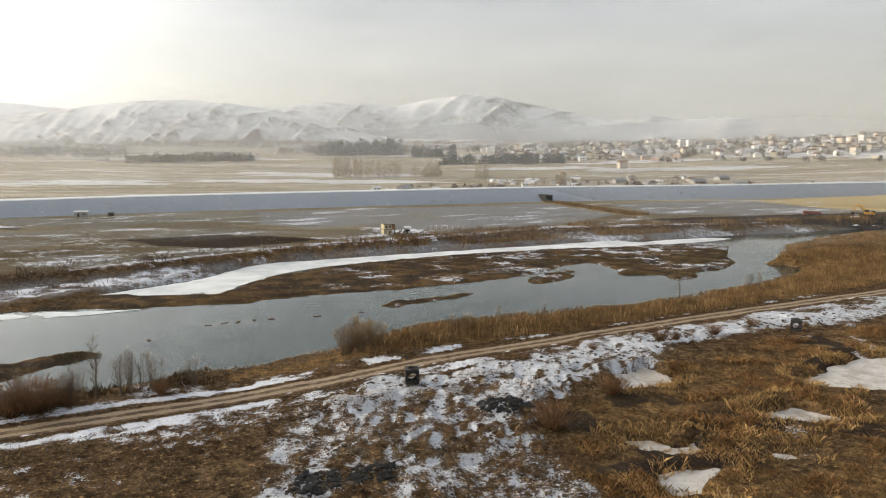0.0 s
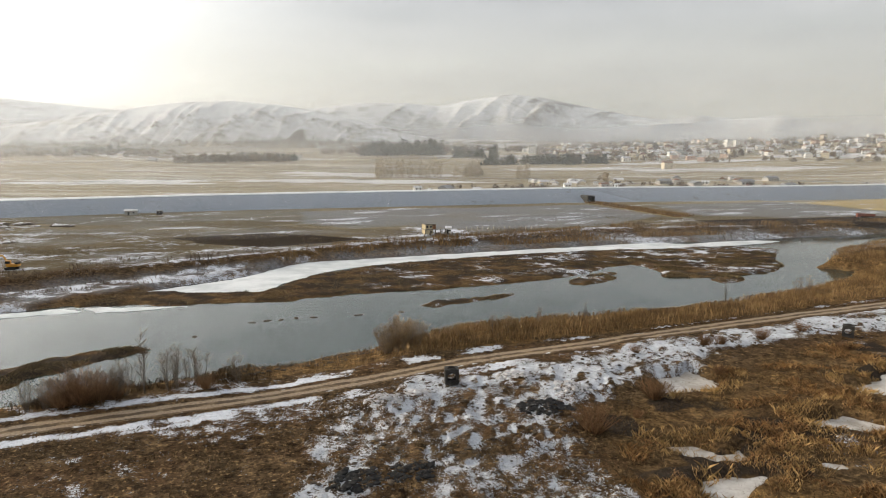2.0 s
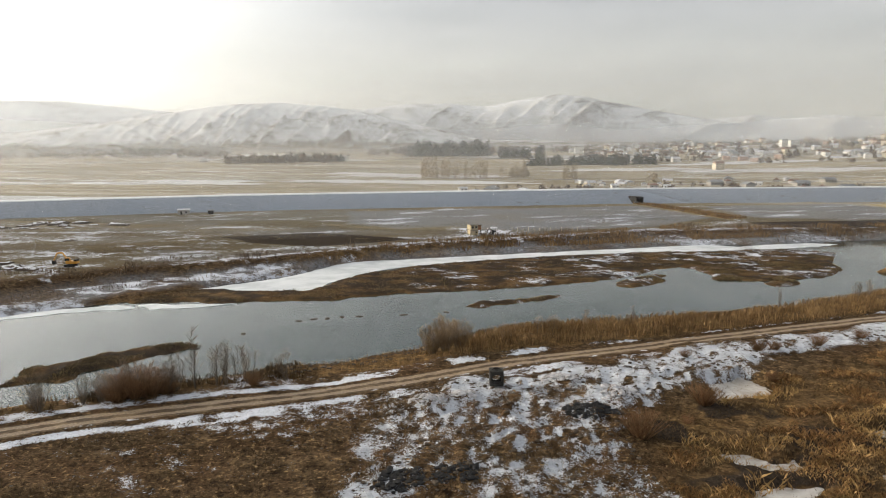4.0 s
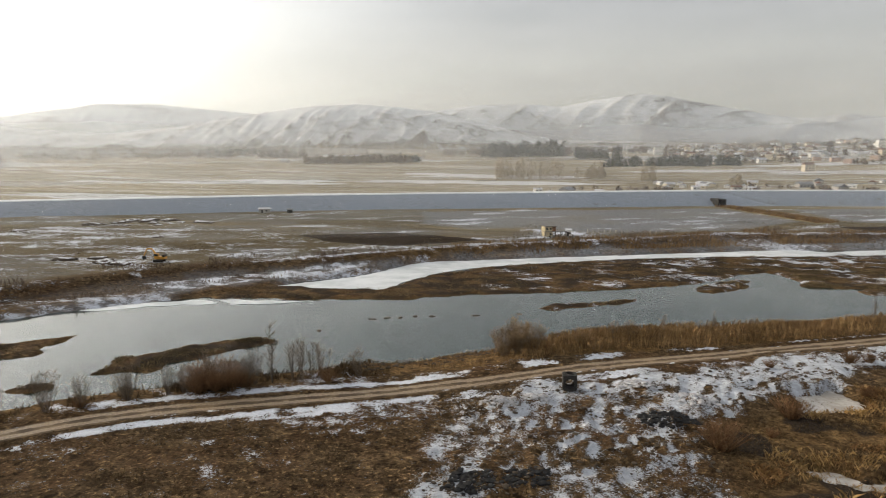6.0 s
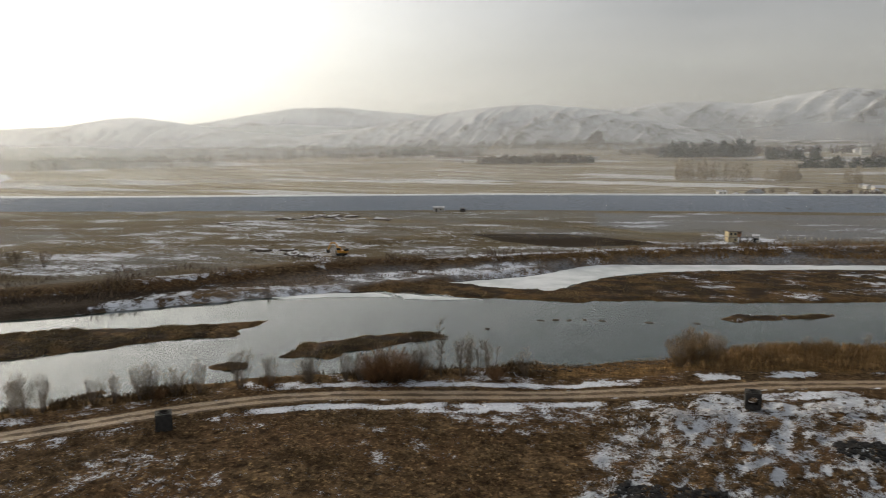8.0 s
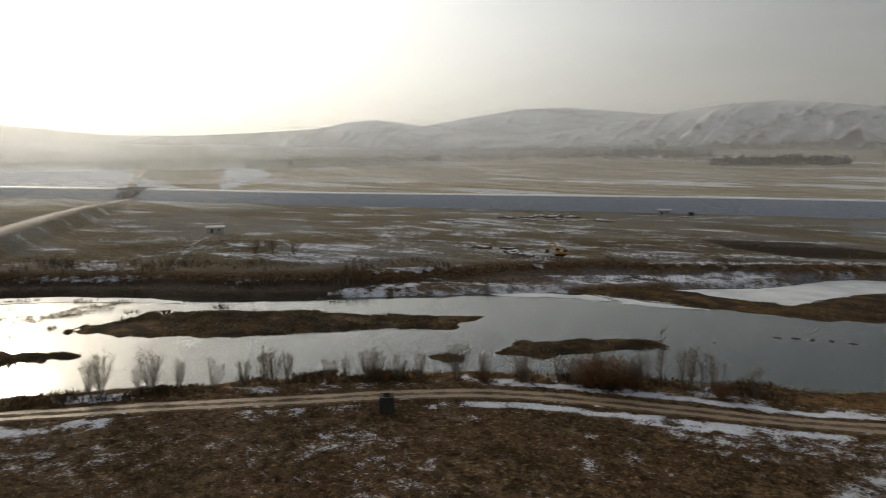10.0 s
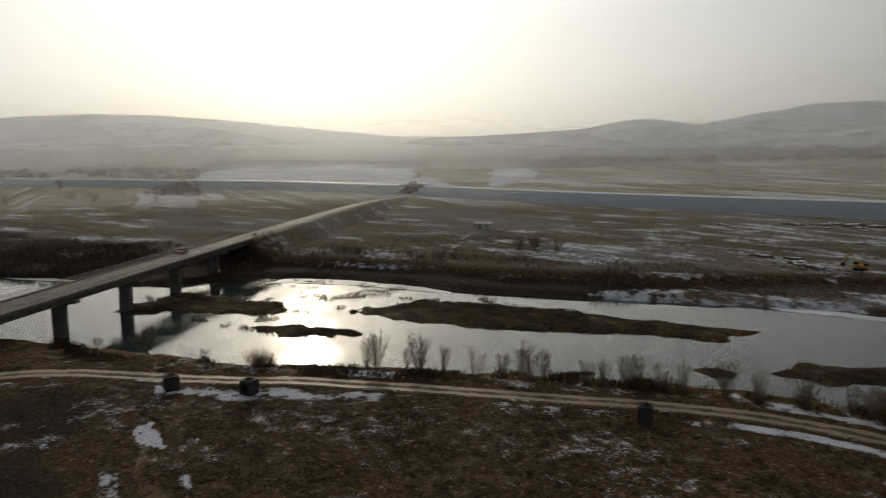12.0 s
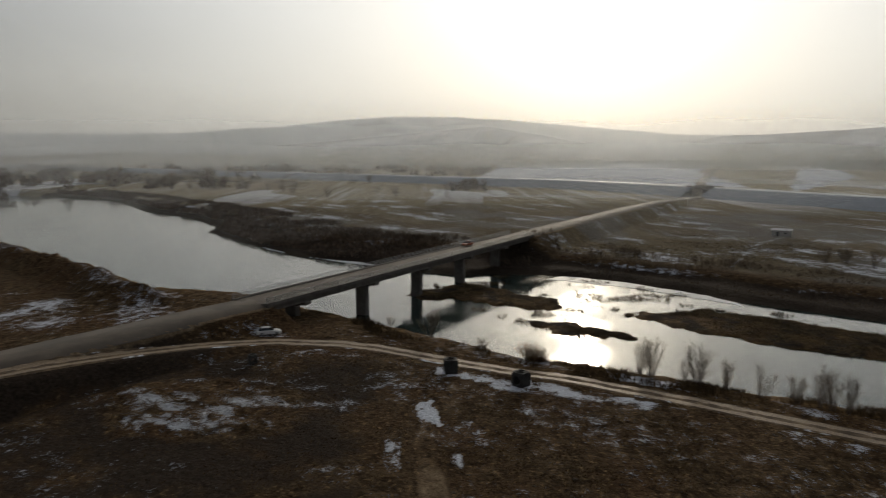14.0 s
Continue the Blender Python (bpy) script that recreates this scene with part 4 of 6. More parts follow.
# ---- roads ----
def ribbon(name, line, wide, lift, material, label, category):
    """A road's surface laid along a line."""
    pts = [Vector(p) for p in line]
    verts, faces = [], []
    for k, p in enumerate(pts):
        way = (pts[min(k + 1, len(pts) - 1)] - pts[max(k - 1, 0)]).normalized()
        side = Vector((way.y, -way.x, 0)).normalized()
        for off, down in ((-wide / 2 - 1.3, 1.0), (-wide / 2, 0), (0, -0.06), (wide / 2, 0), (wide / 2 + 1.3, 1.0)):
            q = p + side * off
            verts.append((q.x, q.y, p.z + lift - down))
    for k in range(len(pts) - 1):
        for j in range(4):
            a = k * 5 + j
            faces.append((a, a + 5, a + 6, a + 1))
    ob = mesh_part(name, verts, faces, material, smooth=True)
    ob.data.flip_normals() if ob.data.polygons[0].normal.z < 0 else None
    return tagged(ob, label, category, kind="structure")


ribbon("road_south", road_south, 7.2, 0.0, M_asphalt, "worn tan-grey asphalt road on an earth bank", "road")
ribbon("road_north", road_north, 7.6, 0.0, M_asphalt, "worn tan-grey asphalt road on an earth bank", "road")


# ---- the railway bank ----
def bank_material():
    n = Nodes("rimed_shaded_bank", 0.9, 0, 0.2)
    p = n.place()
    fine = n.noise(p, 0.9, 5, 0.7)
    big = n.noise(p, 17, 4)
    # frosted slope; the blue-grey of its shaded snow is painted into these tones
    c = n.mix(n.ramp(fine, 0.3, 0.7), (0.16, 0.18, 0.21), (0.345, 0.38, 0.435))
    c = n.mix(n.ramp(big, 0.35, 0.65, 0.0, 0.5), c, (0.24, 0.275, 0.33))
    c = n.mix(n.ramp(n.noise(p, 5, 5), 0.62, 0.72, 0.0, 0.6), c, (0.12, 0.10, 0.08))
    n.set("Base Color", c)
    n.set("Normal", n.bump(fine, 0.3))
    return n.m


M_bank = bank_material()


def build_bank(line, number):
    pts = [Vector(p) for p in line]
    rows = ((-25.5, -1.2), (-20.5, 0.3), (-13.5, 0.55), (-6.6, 1.0), (-6.2, 1.0), (6.2, 1.0), (6.6, 1.0), (20.5, 0.3), (25.5, -1.2))
    verts, crest = [], []
    for k, p in enumerate(pts):
        way = (pts[min(k + 1, len(pts) - 1)] - pts[max(k - 1, 0)]).normalized()
        side = Vector((way.y, -way.x, 0)).normalized()
        for off, f in rows:
            wob = 0.7 * noise.noise(Vector((p.x * 0.02, p.y * 0.02, off)))
            z = p.z if f == 1.0 else (p.z * {0.3: 0.13, 0.55: 0.55}.get(f, 0) - (1.2 if f < 0 else 0))
            q = p + side * (off + (wob if abs(off) > 7 else 0))
            verts.append((q.x, q.y, z))
        for off, z in ((-7.2, -0.25), (-6.3, 0.1), (0, 0.16), (6.3, 0.1), (7.2, -0.25)):
            q = p + side * off
            crest.append((q.x, q.y, p.z + z))
    n = len(rows)
    faces = [(k * n + j, k * n + j + 1, k * n + n + j + 1, k * n + n + j) for k in range(len(pts) - 1) for j in range(n - 1)]
    ob = mesh_part("railway_bank_%d" % number, verts, faces, M_bank, None, "", True)
    tagged(ob, "long straight railway bank dusted with frost and snow, grey-blue shade painted in", "embankment", kind="structure")
    faces = [(k * 5 + j, k * 5 + j + 1, k * 5 + 6 + j, k * 5 + 5 + j) for k in range(len(pts) - 1) for j in range(4)]
    part_ob = mesh_part("crest_snow", crest, faces, M_ice, ob, "bright snow along the top of the bank", True)
    for o in (ob, part_ob):
        if o.data.polygons[len(o.data.polygons) // 2].normal.z < 0:
            o.data.flip_normals()


dense = flow(rail_bank, 4)
cut = min(range(len(dense)), key=lambda k: min((dense[k][0] - p[0]) ** 2 + (dense[k][1] - p[1]) ** 2 for p in flow(road_north, 4)))
middle = Vector(dense[cut])
west = [p for p in dense[:cut + 1] if (Vector(p) - middle).length > 9]
east = [p for p in dense[cut:] if (Vector(p) - middle).length > 9]
west.append(tuple(middle + (Vector(west[-1]) - middle).normalized() * 9))
east.insert(0, tuple(middle + (Vector(east[0]) - middle).normalized() * 9))
build_bank(west, 1)
build_bank(east, 2)


# ---- the bridge ----
def build_bridge():
    s0, s1, wide = 102.0, 236.0, 9.6
    turn = math.degrees(math.atan2(bridge_way.y, bridge_way.x))
    base = on_bridge((s0 + s1) / 2)
    top = empty("road_bridge", pose(base.x, base.y, 0, 0, 0, turn))
    tagged(top, "concrete girder road bridge with steel railings over the river", "bridge")
    long = s1 - s0

    def at(s, off=0.0, z=0.0):
        return Matrix.Translation((s - (s0 + s1) / 2, -off, z))

    bm = bmesh.new()
    block(bm, at((s0 + s1) / 2, 0, DECK - 0.28), (long, wide, 0.44), 0.05)
    part("deck", bm, M_concrete, top)
    bm = bmesh.new()
    block(bm, at((s0 + s1) / 2, 0, DECK - 0.03), (long, wide - 1.9, 0.09), 0.02)
    part("carriageway", bm, M_asphalt, top, "worn grey-tan asphalt surface")
    for off in (-1, 1):
        bm = bmesh.new()
        block(bm, at((s0 + s1) / 2, off * (wide / 2 - 0.5), DECK + 0.05), (long, 1.0, 0.24), 0.03)
        part("kerb", bm, M_concrete, top)
    for k in range(5):
        bm = bmesh.new()
        y = (k - 2) * 1.95
        block(bm, at((s0 + s1) / 2, y, DECK - 1.05), (long - 3, 0.35, 1.1))
        block(bm, at((s0 + s1) / 2, y, DECK - 1.6), (long - 3, 0.62, 0.24), 0.04)
        part("girder", bm, M_concrete, top)
    for s in (114.5, 139.5, 164.5, 189.3, 214.2):
        p = on_bridge(s)
        low = min(float(height(p.x, p.y)[0]), W) - 0.6 if s > 120 else float(height(p.x, p.y)[0]) - 0.5
        bm = bmesh.new()
        hi = DECK - 2.65
        block(bm, at(s, 0, (hi + low) / 2), (1.7, 2.9, hi - low), 0.18)
        pier = part("pier", bm, M_concrete, top)
        bm = bmesh.new()
        block(bm, at(s, 0, DECK - 2.05), (1.9, 8.8, 0.72), 0.06)
        block(bm, at(s, 0, DECK - 2.53), (1.8, 5.4, 0.4), 0.1)
        part("pier_cap", bm, M_concrete, pier)
    for s in (s0 + 1, s1 - 1):
        bm = bmesh.new()
        block(bm, at(s, 0, DECK - 2.2), (1.4, wide, 3.6), 0.06)
        part("abutment", bm, M_concrete, top)
    post_mesh = None
    count = int(long / 2)
    for off in (-1, 1):
        y = off * (wide / 2 - 0.22)
        for k in range(count + 1):
            if post_mesh is None:
                bm = bmesh.new()
                block(bm, Matrix.Translation((0, 0, 0.52)), (0.12, 0.1, 1.04))
                ob = part("railing_post", bm, M_steel, top)
                post_mesh = ob.data
            else:
                ob = new("railing_post", post_mesh)
                ob.parent = top
            ob.matrix_basis = at(s0 + 0.5 + k * (long - 1) / count, y, DECK + 0.16)
        for z in (0.35, 0.7, 1.04):
            bm = bmesh.new()
            block(bm, at((s0 + s1) / 2, y, DECK + 0.16 + z), (long, 0.07, 0.08))
            part("rail", bm, M_steel, top)
    return top


build_bridge()


# the underpass where the railway bank crosses the road
def build_underpass():
    best = min(range(len(road_north)), key=lambda k: min((road_north[k][0] - p[0]) ** 2 + (road_north[k][1] - p[1]) ** 2 for p in rail_bank))
    p = road_north[best]
    q = min(rail_bank, key=lambda r: (r[0] - p[0]) ** 2 + (r[1] - p[1]) ** 2)
    k = rail_bank.index(q)
    d = Vector(rail_bank[k + 1]) - Vector(rail_bank[k - 1])
    top = empty("railway_overbridge", pose(p[0], p[1], 0, 0, 0, math.degrees(math.atan2(d.y, d.x))))
    tagged(top, "snow-dusted concrete railway overbridge crossing the road", "bridge")
    bm = bmesh.new()
    block(bm, Matrix.Translation((0, 0, q[2] - 0.6)), (27, 13, 1.3), 0.1)
    part("deck", bm, M_concrete, top)
    bm = bmesh.new()
    block(bm, Matrix.Translation((0, 0, q[2] + 0.09)), (26.6, 12.0, 0.06))
    part("snow_cover", bm, M_ice, top, "thin layer of trodden snow")
    for off in (-1, 1):
        bm = bmesh.new()
        block(bm, Matrix.Translation((off * 8.5, 0, q[2] / 2 - 1)), (1.4, 12.4, q[2] + 0.6), 0.06)
        part("abutment", bm, M_concrete, top)
        bm = bmesh.new()
        block(bm, Matrix.Translation((0, off * 6.2, q[2] + 0.45)), (27, 0.3, 0.9), 0.03)
        part("parapet", bm, M_concrete, top)


build_underpass()


# ---- precast concrete chambers ----
def holed_plate(bm, m, wide, tall, hole, thick, rise=0.0, sides=32):
    """A plate with a round hole through it, in the xz plane of m."""
    rings = []
    for y in (0.0, thick):
        outer, inner = [], []
        for k in range(sides):
            a = 2 * math.pi * (k + 0.5) / sides
            c, s = math.cos(a), math.sin(a)
            g = 1 / max(abs(c), abs(s))
            outer.append(bm.verts.new(m @ Vector((c * g * wide / 2, y, s * g * tall / 2))))
            inner.append(bm.verts.new(m @ Vector((c * hole, y, s * hole + rise))))
        rings.append((outer, inner))
    (o0, i0), (o1, i1) = rings
    for k in range(sides):
        j = (k + 1) % sides
        bm.faces.new((o0[k], o0[j], i0[j], i0[k]))
        bm.faces.new((o1[j], o1[k], i1[k], i1[j]))
        bm.faces.new((i0[k], i0[j], i1[j], i1[k]))
        bm.faces.new((o0[j], o0[k], o1[k], o1[j]))


def build_chamber():
    a, h, t = 2.05, 2.1, 0.19
    top = empty("concrete_chamber", Matrix.Identity(4))
    for name, m in (("front_wall", pose(0, -a / 2, h / 2)), ("back_wall", pose(0, a / 2 - t, h / 2))):
        bm = bmesh.new()
        holed_plate(bm, m, a, h, 0.72, t)
        bmesh.ops.recalc_face_normals(bm, faces=bm.faces)
        part(name, bm, M_box, top)
    for off in (-1, 1):
        bm = bmesh.new()
        block(bm, Matrix.Translation((off * (a / 2 - t / 2), 0, h / 2)), (t, a - 2 * t, h), 0.02)
        part("side_wall", bm, M_box, top)
    bm = bmesh.new()
    holed_plate(bm, pose(0, 0, h + 0.2, -90), a + 0.02, a + 0.02, 0.55, 0.18)
    bmesh.ops.recalc_face_normals(bm, faces=bm.faces)
    slab = part("top_slab", bm, M_box, top)
    bm = bmesh.new()
    sides = 28
    for r0, r1, z0, z1 in ((0.56, 0.72, h + 0.19, h + 0.34),):
        rings = [[bm.verts.new((math.cos(2 * math.pi * k / sides) * r, math.sin(2 * math.pi * k / sides) * r, z)) for k in range(sides)]
                 for r, z in ((r0, z0), (r0, z1), (r1, z1), (r1, z0))]
        for p, q in zip(rings, rings[1:]):
            for k in range(sides):
                bm.faces.new((p[k], p[(k + 1) % sides], q[(k + 1) % sides], q[k]))
    bmesh.ops.recalc_face_normals(bm, faces=bm.faces)
    part("manhole_rim", bm, M_box, slab)
    bm = bmesh.new()
    block(bm, Matrix.Translation((0, 0, 0.1)), (a - 2 * t, a - 2 * t, 0.2))
    part("floor_slab", bm, M_box, top)
    return tagged(top, "dark precast concrete drainage chamber with round pipe holes", "concrete box", "drainage chambers along the track")


chamber = build_chamber()
spots = ((-4.7, 102.8, 8), (-72.9, 63.1, 138), (-112.0, 6.2, 8), (-105.7, 16.7, 40), (70.9, 137.8, -28), (-113.8, -25.9, 120))
for k, (x, y, turn) in enumerate(spots):
    if k == 0:
        chamber.matrix_world = foot(x, y, turn, -0.2)
    else:
        box = copy_thing(chamber, foot(x, y, turn, 0.12))
        box.scale = (0.6, 0.6, 0.7) if k == 5 else (1, 1, 1)

# the mouth of the culvert in the railway bank
culvert = empty("culvert", pose(73.5, 496.5, 0, 0, 0, 18))
tagged(culvert, "dark concrete box culvert mouth in the snowy bank", "culvert")
for name, m, size in (("side_wall", (-2.4, 3, 2.2), (0.5, 12, 5.4)), ("side_wall", (2.4, 3, 2.2), (0.5, 12, 5.4)), ("lintel", (0, 3, 4.7), (5.3, 12, 0.6)), ("back_wall", (0, 8.7, 2.2), (4.3, 0.4, 4.6))):
    bm = bmesh.new()
    block(bm, Matrix.Translation(m), size, 0.04)
    part(name, bm, M_box, culvert)


# ---- vehicles ----
def paint(name, colour, rough=0.35, metal=0.0):
    n = Nodes(name, rough, metal, 0.5)
    p = n.local()
    n.set("Base Color", n.mix(n.ramp(n.noise(p, 0.7, 4), 0.4, 0.7, 0.0, 0.35), colour, tuple(0.55 * c + 0.06 for c in colour)))
    return n.m


M_white = paint("white_car_paint", (0.72, 0.72, 0.70))
M_red = paint("orange_red_paint", (0.42, 0.10, 0.03))
M_yellow = paint("machine_yellow", (0.52, 0.25, 0.02), 0.5)
M_rust = paint("rust_red_paint", (0.20, 0.06, 0.035), 0.7)
M_tyre = plain("tyre_rubber", (0.025, 0.025, 0.025), (0.015, 0.015, 0.015), 0.3, 0.85)
M_window = paint("dark_window_glass", (0.02, 0.025, 0.03), 0.08)
M_dark = plain("dark_iron", (0.04, 0.038, 0.035), (0.025, 0.024, 0.022), 0.5, 0.6, 0.5)


def loft(bm, outlines):
    """Skin through outlines of equal length, closed at both ends."""
    rings = [[bm.verts.new(p) for p in line] for line in outlines]
    n = len(rings[0])
    for a, b in zip(rings, rings[1:]):
        for k in range(n):
            bm.faces.new((a[k], a[(k + 1) % n], b[(k + 1) % n], b[k]))
    bm.faces.new(rings[0][::-1])
    bm.faces.new(rings[-1])
    bmesh.ops.recalc_face_normals(bm, faces=bm.faces)


def wheel(top, x, y, r, wide):
    bm = bmesh.new()
    bmesh.ops.create_cone(bm, cap_ends=True, segments=20, radius1=r, radius2=r, depth=wide, matrix=pose(x, y, r, 90))
    bmesh.ops.bevel(bm, geom=bm.edges[:], offset=r * 0.1, segments=2, affect="EDGES")
    w = part("wheel", bm, M_tyre, top)
    bm = bmesh.new()
    for off in (-1, 1):
        bmesh.ops.create_cone(bm, cap_ends=True, segments=16, radius1=r * 0.6, radius2=r * 0.5, depth=0.04, matrix=pose(x, y + off * (wide / 2 + 0.005), r, 90))
    part("rim", bm, M_steel, w)


def build_car(m, body, label, name="car"):
    top = empty(name, m)
    tagged(top, label, "car")
    side = [(-2.15, 0.35), (-2.2, 0.75), (-2.1, 0.95), (-1.2, 1.0), (1.0, 0.98), (1.95, 0.82), (2.15, 0.6), (2.1, 0.35)]
    bm = bmesh.new()
    loft(bm, [[(x, y, z - (0.05 if abs(y) > 0.8 else 0)) for x, z in side] for y in (-0.86, -0.78, 0.78, 0.86)])
    part("body", bm, body, top)
    cabin = [(-1.95, 0.97), (-1.3, 1.42), (0.1, 1.46), (0.95, 0.97)]
    bm = bmesh.new()
    loft(bm, [[(x * s, y, z) for x, z in cabin] for y, s in ((-0.76, 1), (0.76, 1))])
    for v in bm.verts:
        if v.co.z > 1.2:
            v.co.y *= 0.82
    part("glasshouse", bm, M_window, top, "dark tinted windows")
    bm = bmesh.new()
    block(bm, Matrix.Translation((-0.6, 0, 1.46)), (1.5, 1.2, 0.05), 0.02)
    part("roof", bm, body, top)
    for x in (-1.35, 1.35):
        for y in (-0.78, 0.78):
            wheel(top, x, y, 0.32, 0.2)
    for y in (-0.62, 0.62):
        bm = bmesh.new()
        block(bm, Matrix.Translation((2.1, y, 0.68)), (0.12, 0.34, 0.14), 0.03)
        part("headlight", bm, M_steel, top)
        bm = bmesh.new()
        block(bm, Matrix.Translation((-2.17, y, 0.8)), (0.08, 0.34, 0.14), 0.02)
        part("tail_light", bm, M_red, top)
    for x in (-2.2, 2.16):
        bm = bmesh.new()
        block(bm, Matrix.Translation((x, 0, 0.45)), (0.12, 1.6, 0.2), 0.04)
        part("bumper", bm, body, top)
    return top


build_car(foot(-130.0, -26.8, 105, 0.02), M_white, "white saloon car parked on the earth by the track")
p = on_bridge(198, -2.0, DECK + 0.02)
build_car(pose(p.x, p.y, p.z, 0, 0, math.degrees(math.atan2(-bridge_way.y, -bridge_way.x))), M_red, "small orange-red car driving on the bridge")


def build_excavator(m, label, scale=1.0):
    top = empty("excavator", m @ Matrix.Scale(scale, 4))
    tagged(top, label, "excavator")
    for y in (-1.1, 1.1):
        bm = bmesh.new()
        block(bm, Matrix.Translation((0, y, 0.5)), (3.6, 0.6, 0.9), 0.35)
        part("crawler_track", bm, M_dark, top)
    bm = bmesh.new()
    block(bm, Matrix.Translation((-0.6, 0, 1.55)), (3.4, 2.5, 0.9), 0.12)
    part("upper_body", bm, M_yellow, top)
    bm = bmesh.new()
    block(bm, Matrix.Translation((0.55, 0.75, 2.4)), (1.5, 1.0, 1.5), 0.12)
    cab = part("cab", bm, M_yellow, top)
    bm = bmesh.new()
    block(bm, Matrix.Translation((0.62, 0.75, 2.55)), (1.52, 1.04, 0.8), 0.05)
    part("cab_window", bm, M_window, cab)
    bm = bmesh.new()
    block(bm, Matrix.Translation((-1.9, 0, 2.2)), (0.9, 2.4, 0.7), 0.12)
    part("counterweight", bm, M_dark, top)
    for name, a, b, r in (("boom", (0.7, -0.3, 1.9), (2.6, -0.3, 4.6), 0.32), ("boom_head", (2.6, -0.3, 4.6), (4.3, -0.3, 4.5), 0.28), ("dipper_arm", (4.3, -0.3, 4.6), (5.6, -0.3, 2.0), 0.22)):
        bm = bmesh.new()
        rod(bm, a, b, r, r * 0.8, 4)
        part(name, bm, M_yellow, top)
    bm = bmesh.new()
    rod(bm, (1.2, -0.3, 1.6), (2.9, -0.3, 3.9), 0.1)
    part("hydraulic_ram", bm, M_steel, top)
    bm = bmesh.new()
    side = [(5.2, 2.0), (5.9, 2.1), (6.0, 1.2), (5.5, 0.7), (4.9, 1.0)]
    loft(bm, [[(x, y, z) for x, z in side] for y in (-0.9, 0.3)])
    part("bucket", bm, M_dark, top)
    return top


build_excavator(foot(233, 385, 165), "yellow tracked excavator standing on dug brown earth", 1.35)
build_excavator(foot(-143, 203, 190), "orange-yellow tracked excavator beside the snowy field track", 0.95)


def build_pickup(m, label):
    top = empty("pickup_truck", m)
    tagged(top, label, "truck")
    bm = bmesh.new()
    block(bm, Matrix.Translation((0, 0, 0.8)), (5.2, 1.8, 0.7), 0.1)
    part("body", bm, M_white, top)
    bm = bmesh.new()
    block(bm, Matrix.Translation((0.7, 0, 1.45)), (1.9, 1.6, 0.75), 0.2)
    part("cab", bm, M_white, top)
    bm = bmesh.new()
    block(bm, Matrix.Translation((0.7, 0, 1.45)), (1.95, 1.64, 0.4), 0.05)
    part("window", bm, M_window, top)
    for x in (-1.6, 1.6):
        for y in (-0.8, 0.8):
            wheel(top, x, y, 0.4, 0.25)


build_pickup(foot(222, 378, 10), "white pickup truck beside the excavator")


def build_trailer(m):
    """A low tipping body, rust red, by the excavator."""
    top = empty("dump_trailer", m)
    tagged(top, "rust-red tipping trailer on dug brown earth", "trailer")
    bm = bmesh.new()
    side = [(-3.2, 1.1), (-3.6, 2.3), (3.4, 2.6), (3.0, 1.1)]
    loft(bm, [[(x, y, z) for x, z in side] for y in (-1.2, 1.2)])
    part("tipping_body", bm, M_rust, top)
    bm = bmesh.new()
    block(bm, Matrix.Translation((0.3, 0, 0.95)), (7, 0.9, 0.3))
    part("chassis", bm, M_dark, top)
    bm = bmesh.new()
    block(bm, Matrix.Translation((4.6, 0, 1.6)), (1.9, 2.2, 2.2), 0.15)
    part("cab", bm, M_rust, top)
    for x in (-2.4, -1.2, 4.4):
        for y in (-1.0, 1.0):
            wheel(top, x, y, 0.5, 0.3)


build_trailer(foot(207, 392, 175))


# ---- plants ----
def stalk_material(name, dark, light, rough=0.9):
    n = Nodes(name, rough, 0, 0.15)
    r = n.island()
    c = n.mix(r, dark, light)
    c = n.mix(n.ramp(n.noise(n.place(), 6, 3), 0.35, 0.65, 0.0, 0.6), c, tuple(0.55 * x for x in dark))
    n.set("Base Color", c)
    return n.m


M_reed = stalk_material("dry_reed", (0.125, 0.076, 0.034), (0.37, 0.24, 0.11))
M_straw = stalk_material("straw_sedge", (0.22, 0.135, 0.05), (0.56, 0.37, 0.16))
M_tuft = stalk_material("dead_grass", (0.05, 0.032, 0.016), (0.17, 0.11, 0.052))
M_marsh = stalk_material("rust_marsh_grass", (0.13, 0.066, 0.026), (0.42, 0.255, 0.105))
M_sedge = stalk_material("island_sedge", (0.055, 0.042, 0.023), (0.33, 0.245, 0.125))
M_thicket = stalk_material("bare_thicket", (0.09, 0.066, 0.05), (0.25, 0.185, 0.13))
M_bark = stalk_material("grey_brown_bark", (0.09, 0.072, 0.055), (0.22, 0.175, 0.135))
M_twig = stalk_material("thin_twigs", (0.14, 0.106, 0.074), (0.34, 0.26, 0.175))
M_red_twig = stalk_material("red_brown_twigs", (0.11, 0.058, 0.028), (0.32, 0.185, 0.092))
M_conifer = stalk_material("dark_needles", (0.022, 0.032, 0.026), (0.06, 0.075, 0.055))
M_poplar = stalk_material("pale_bare_crowns", (0.34, 0.28, 0.19), (0.55, 0.46, 0.32))
RNG = np.random.RandomState(11)


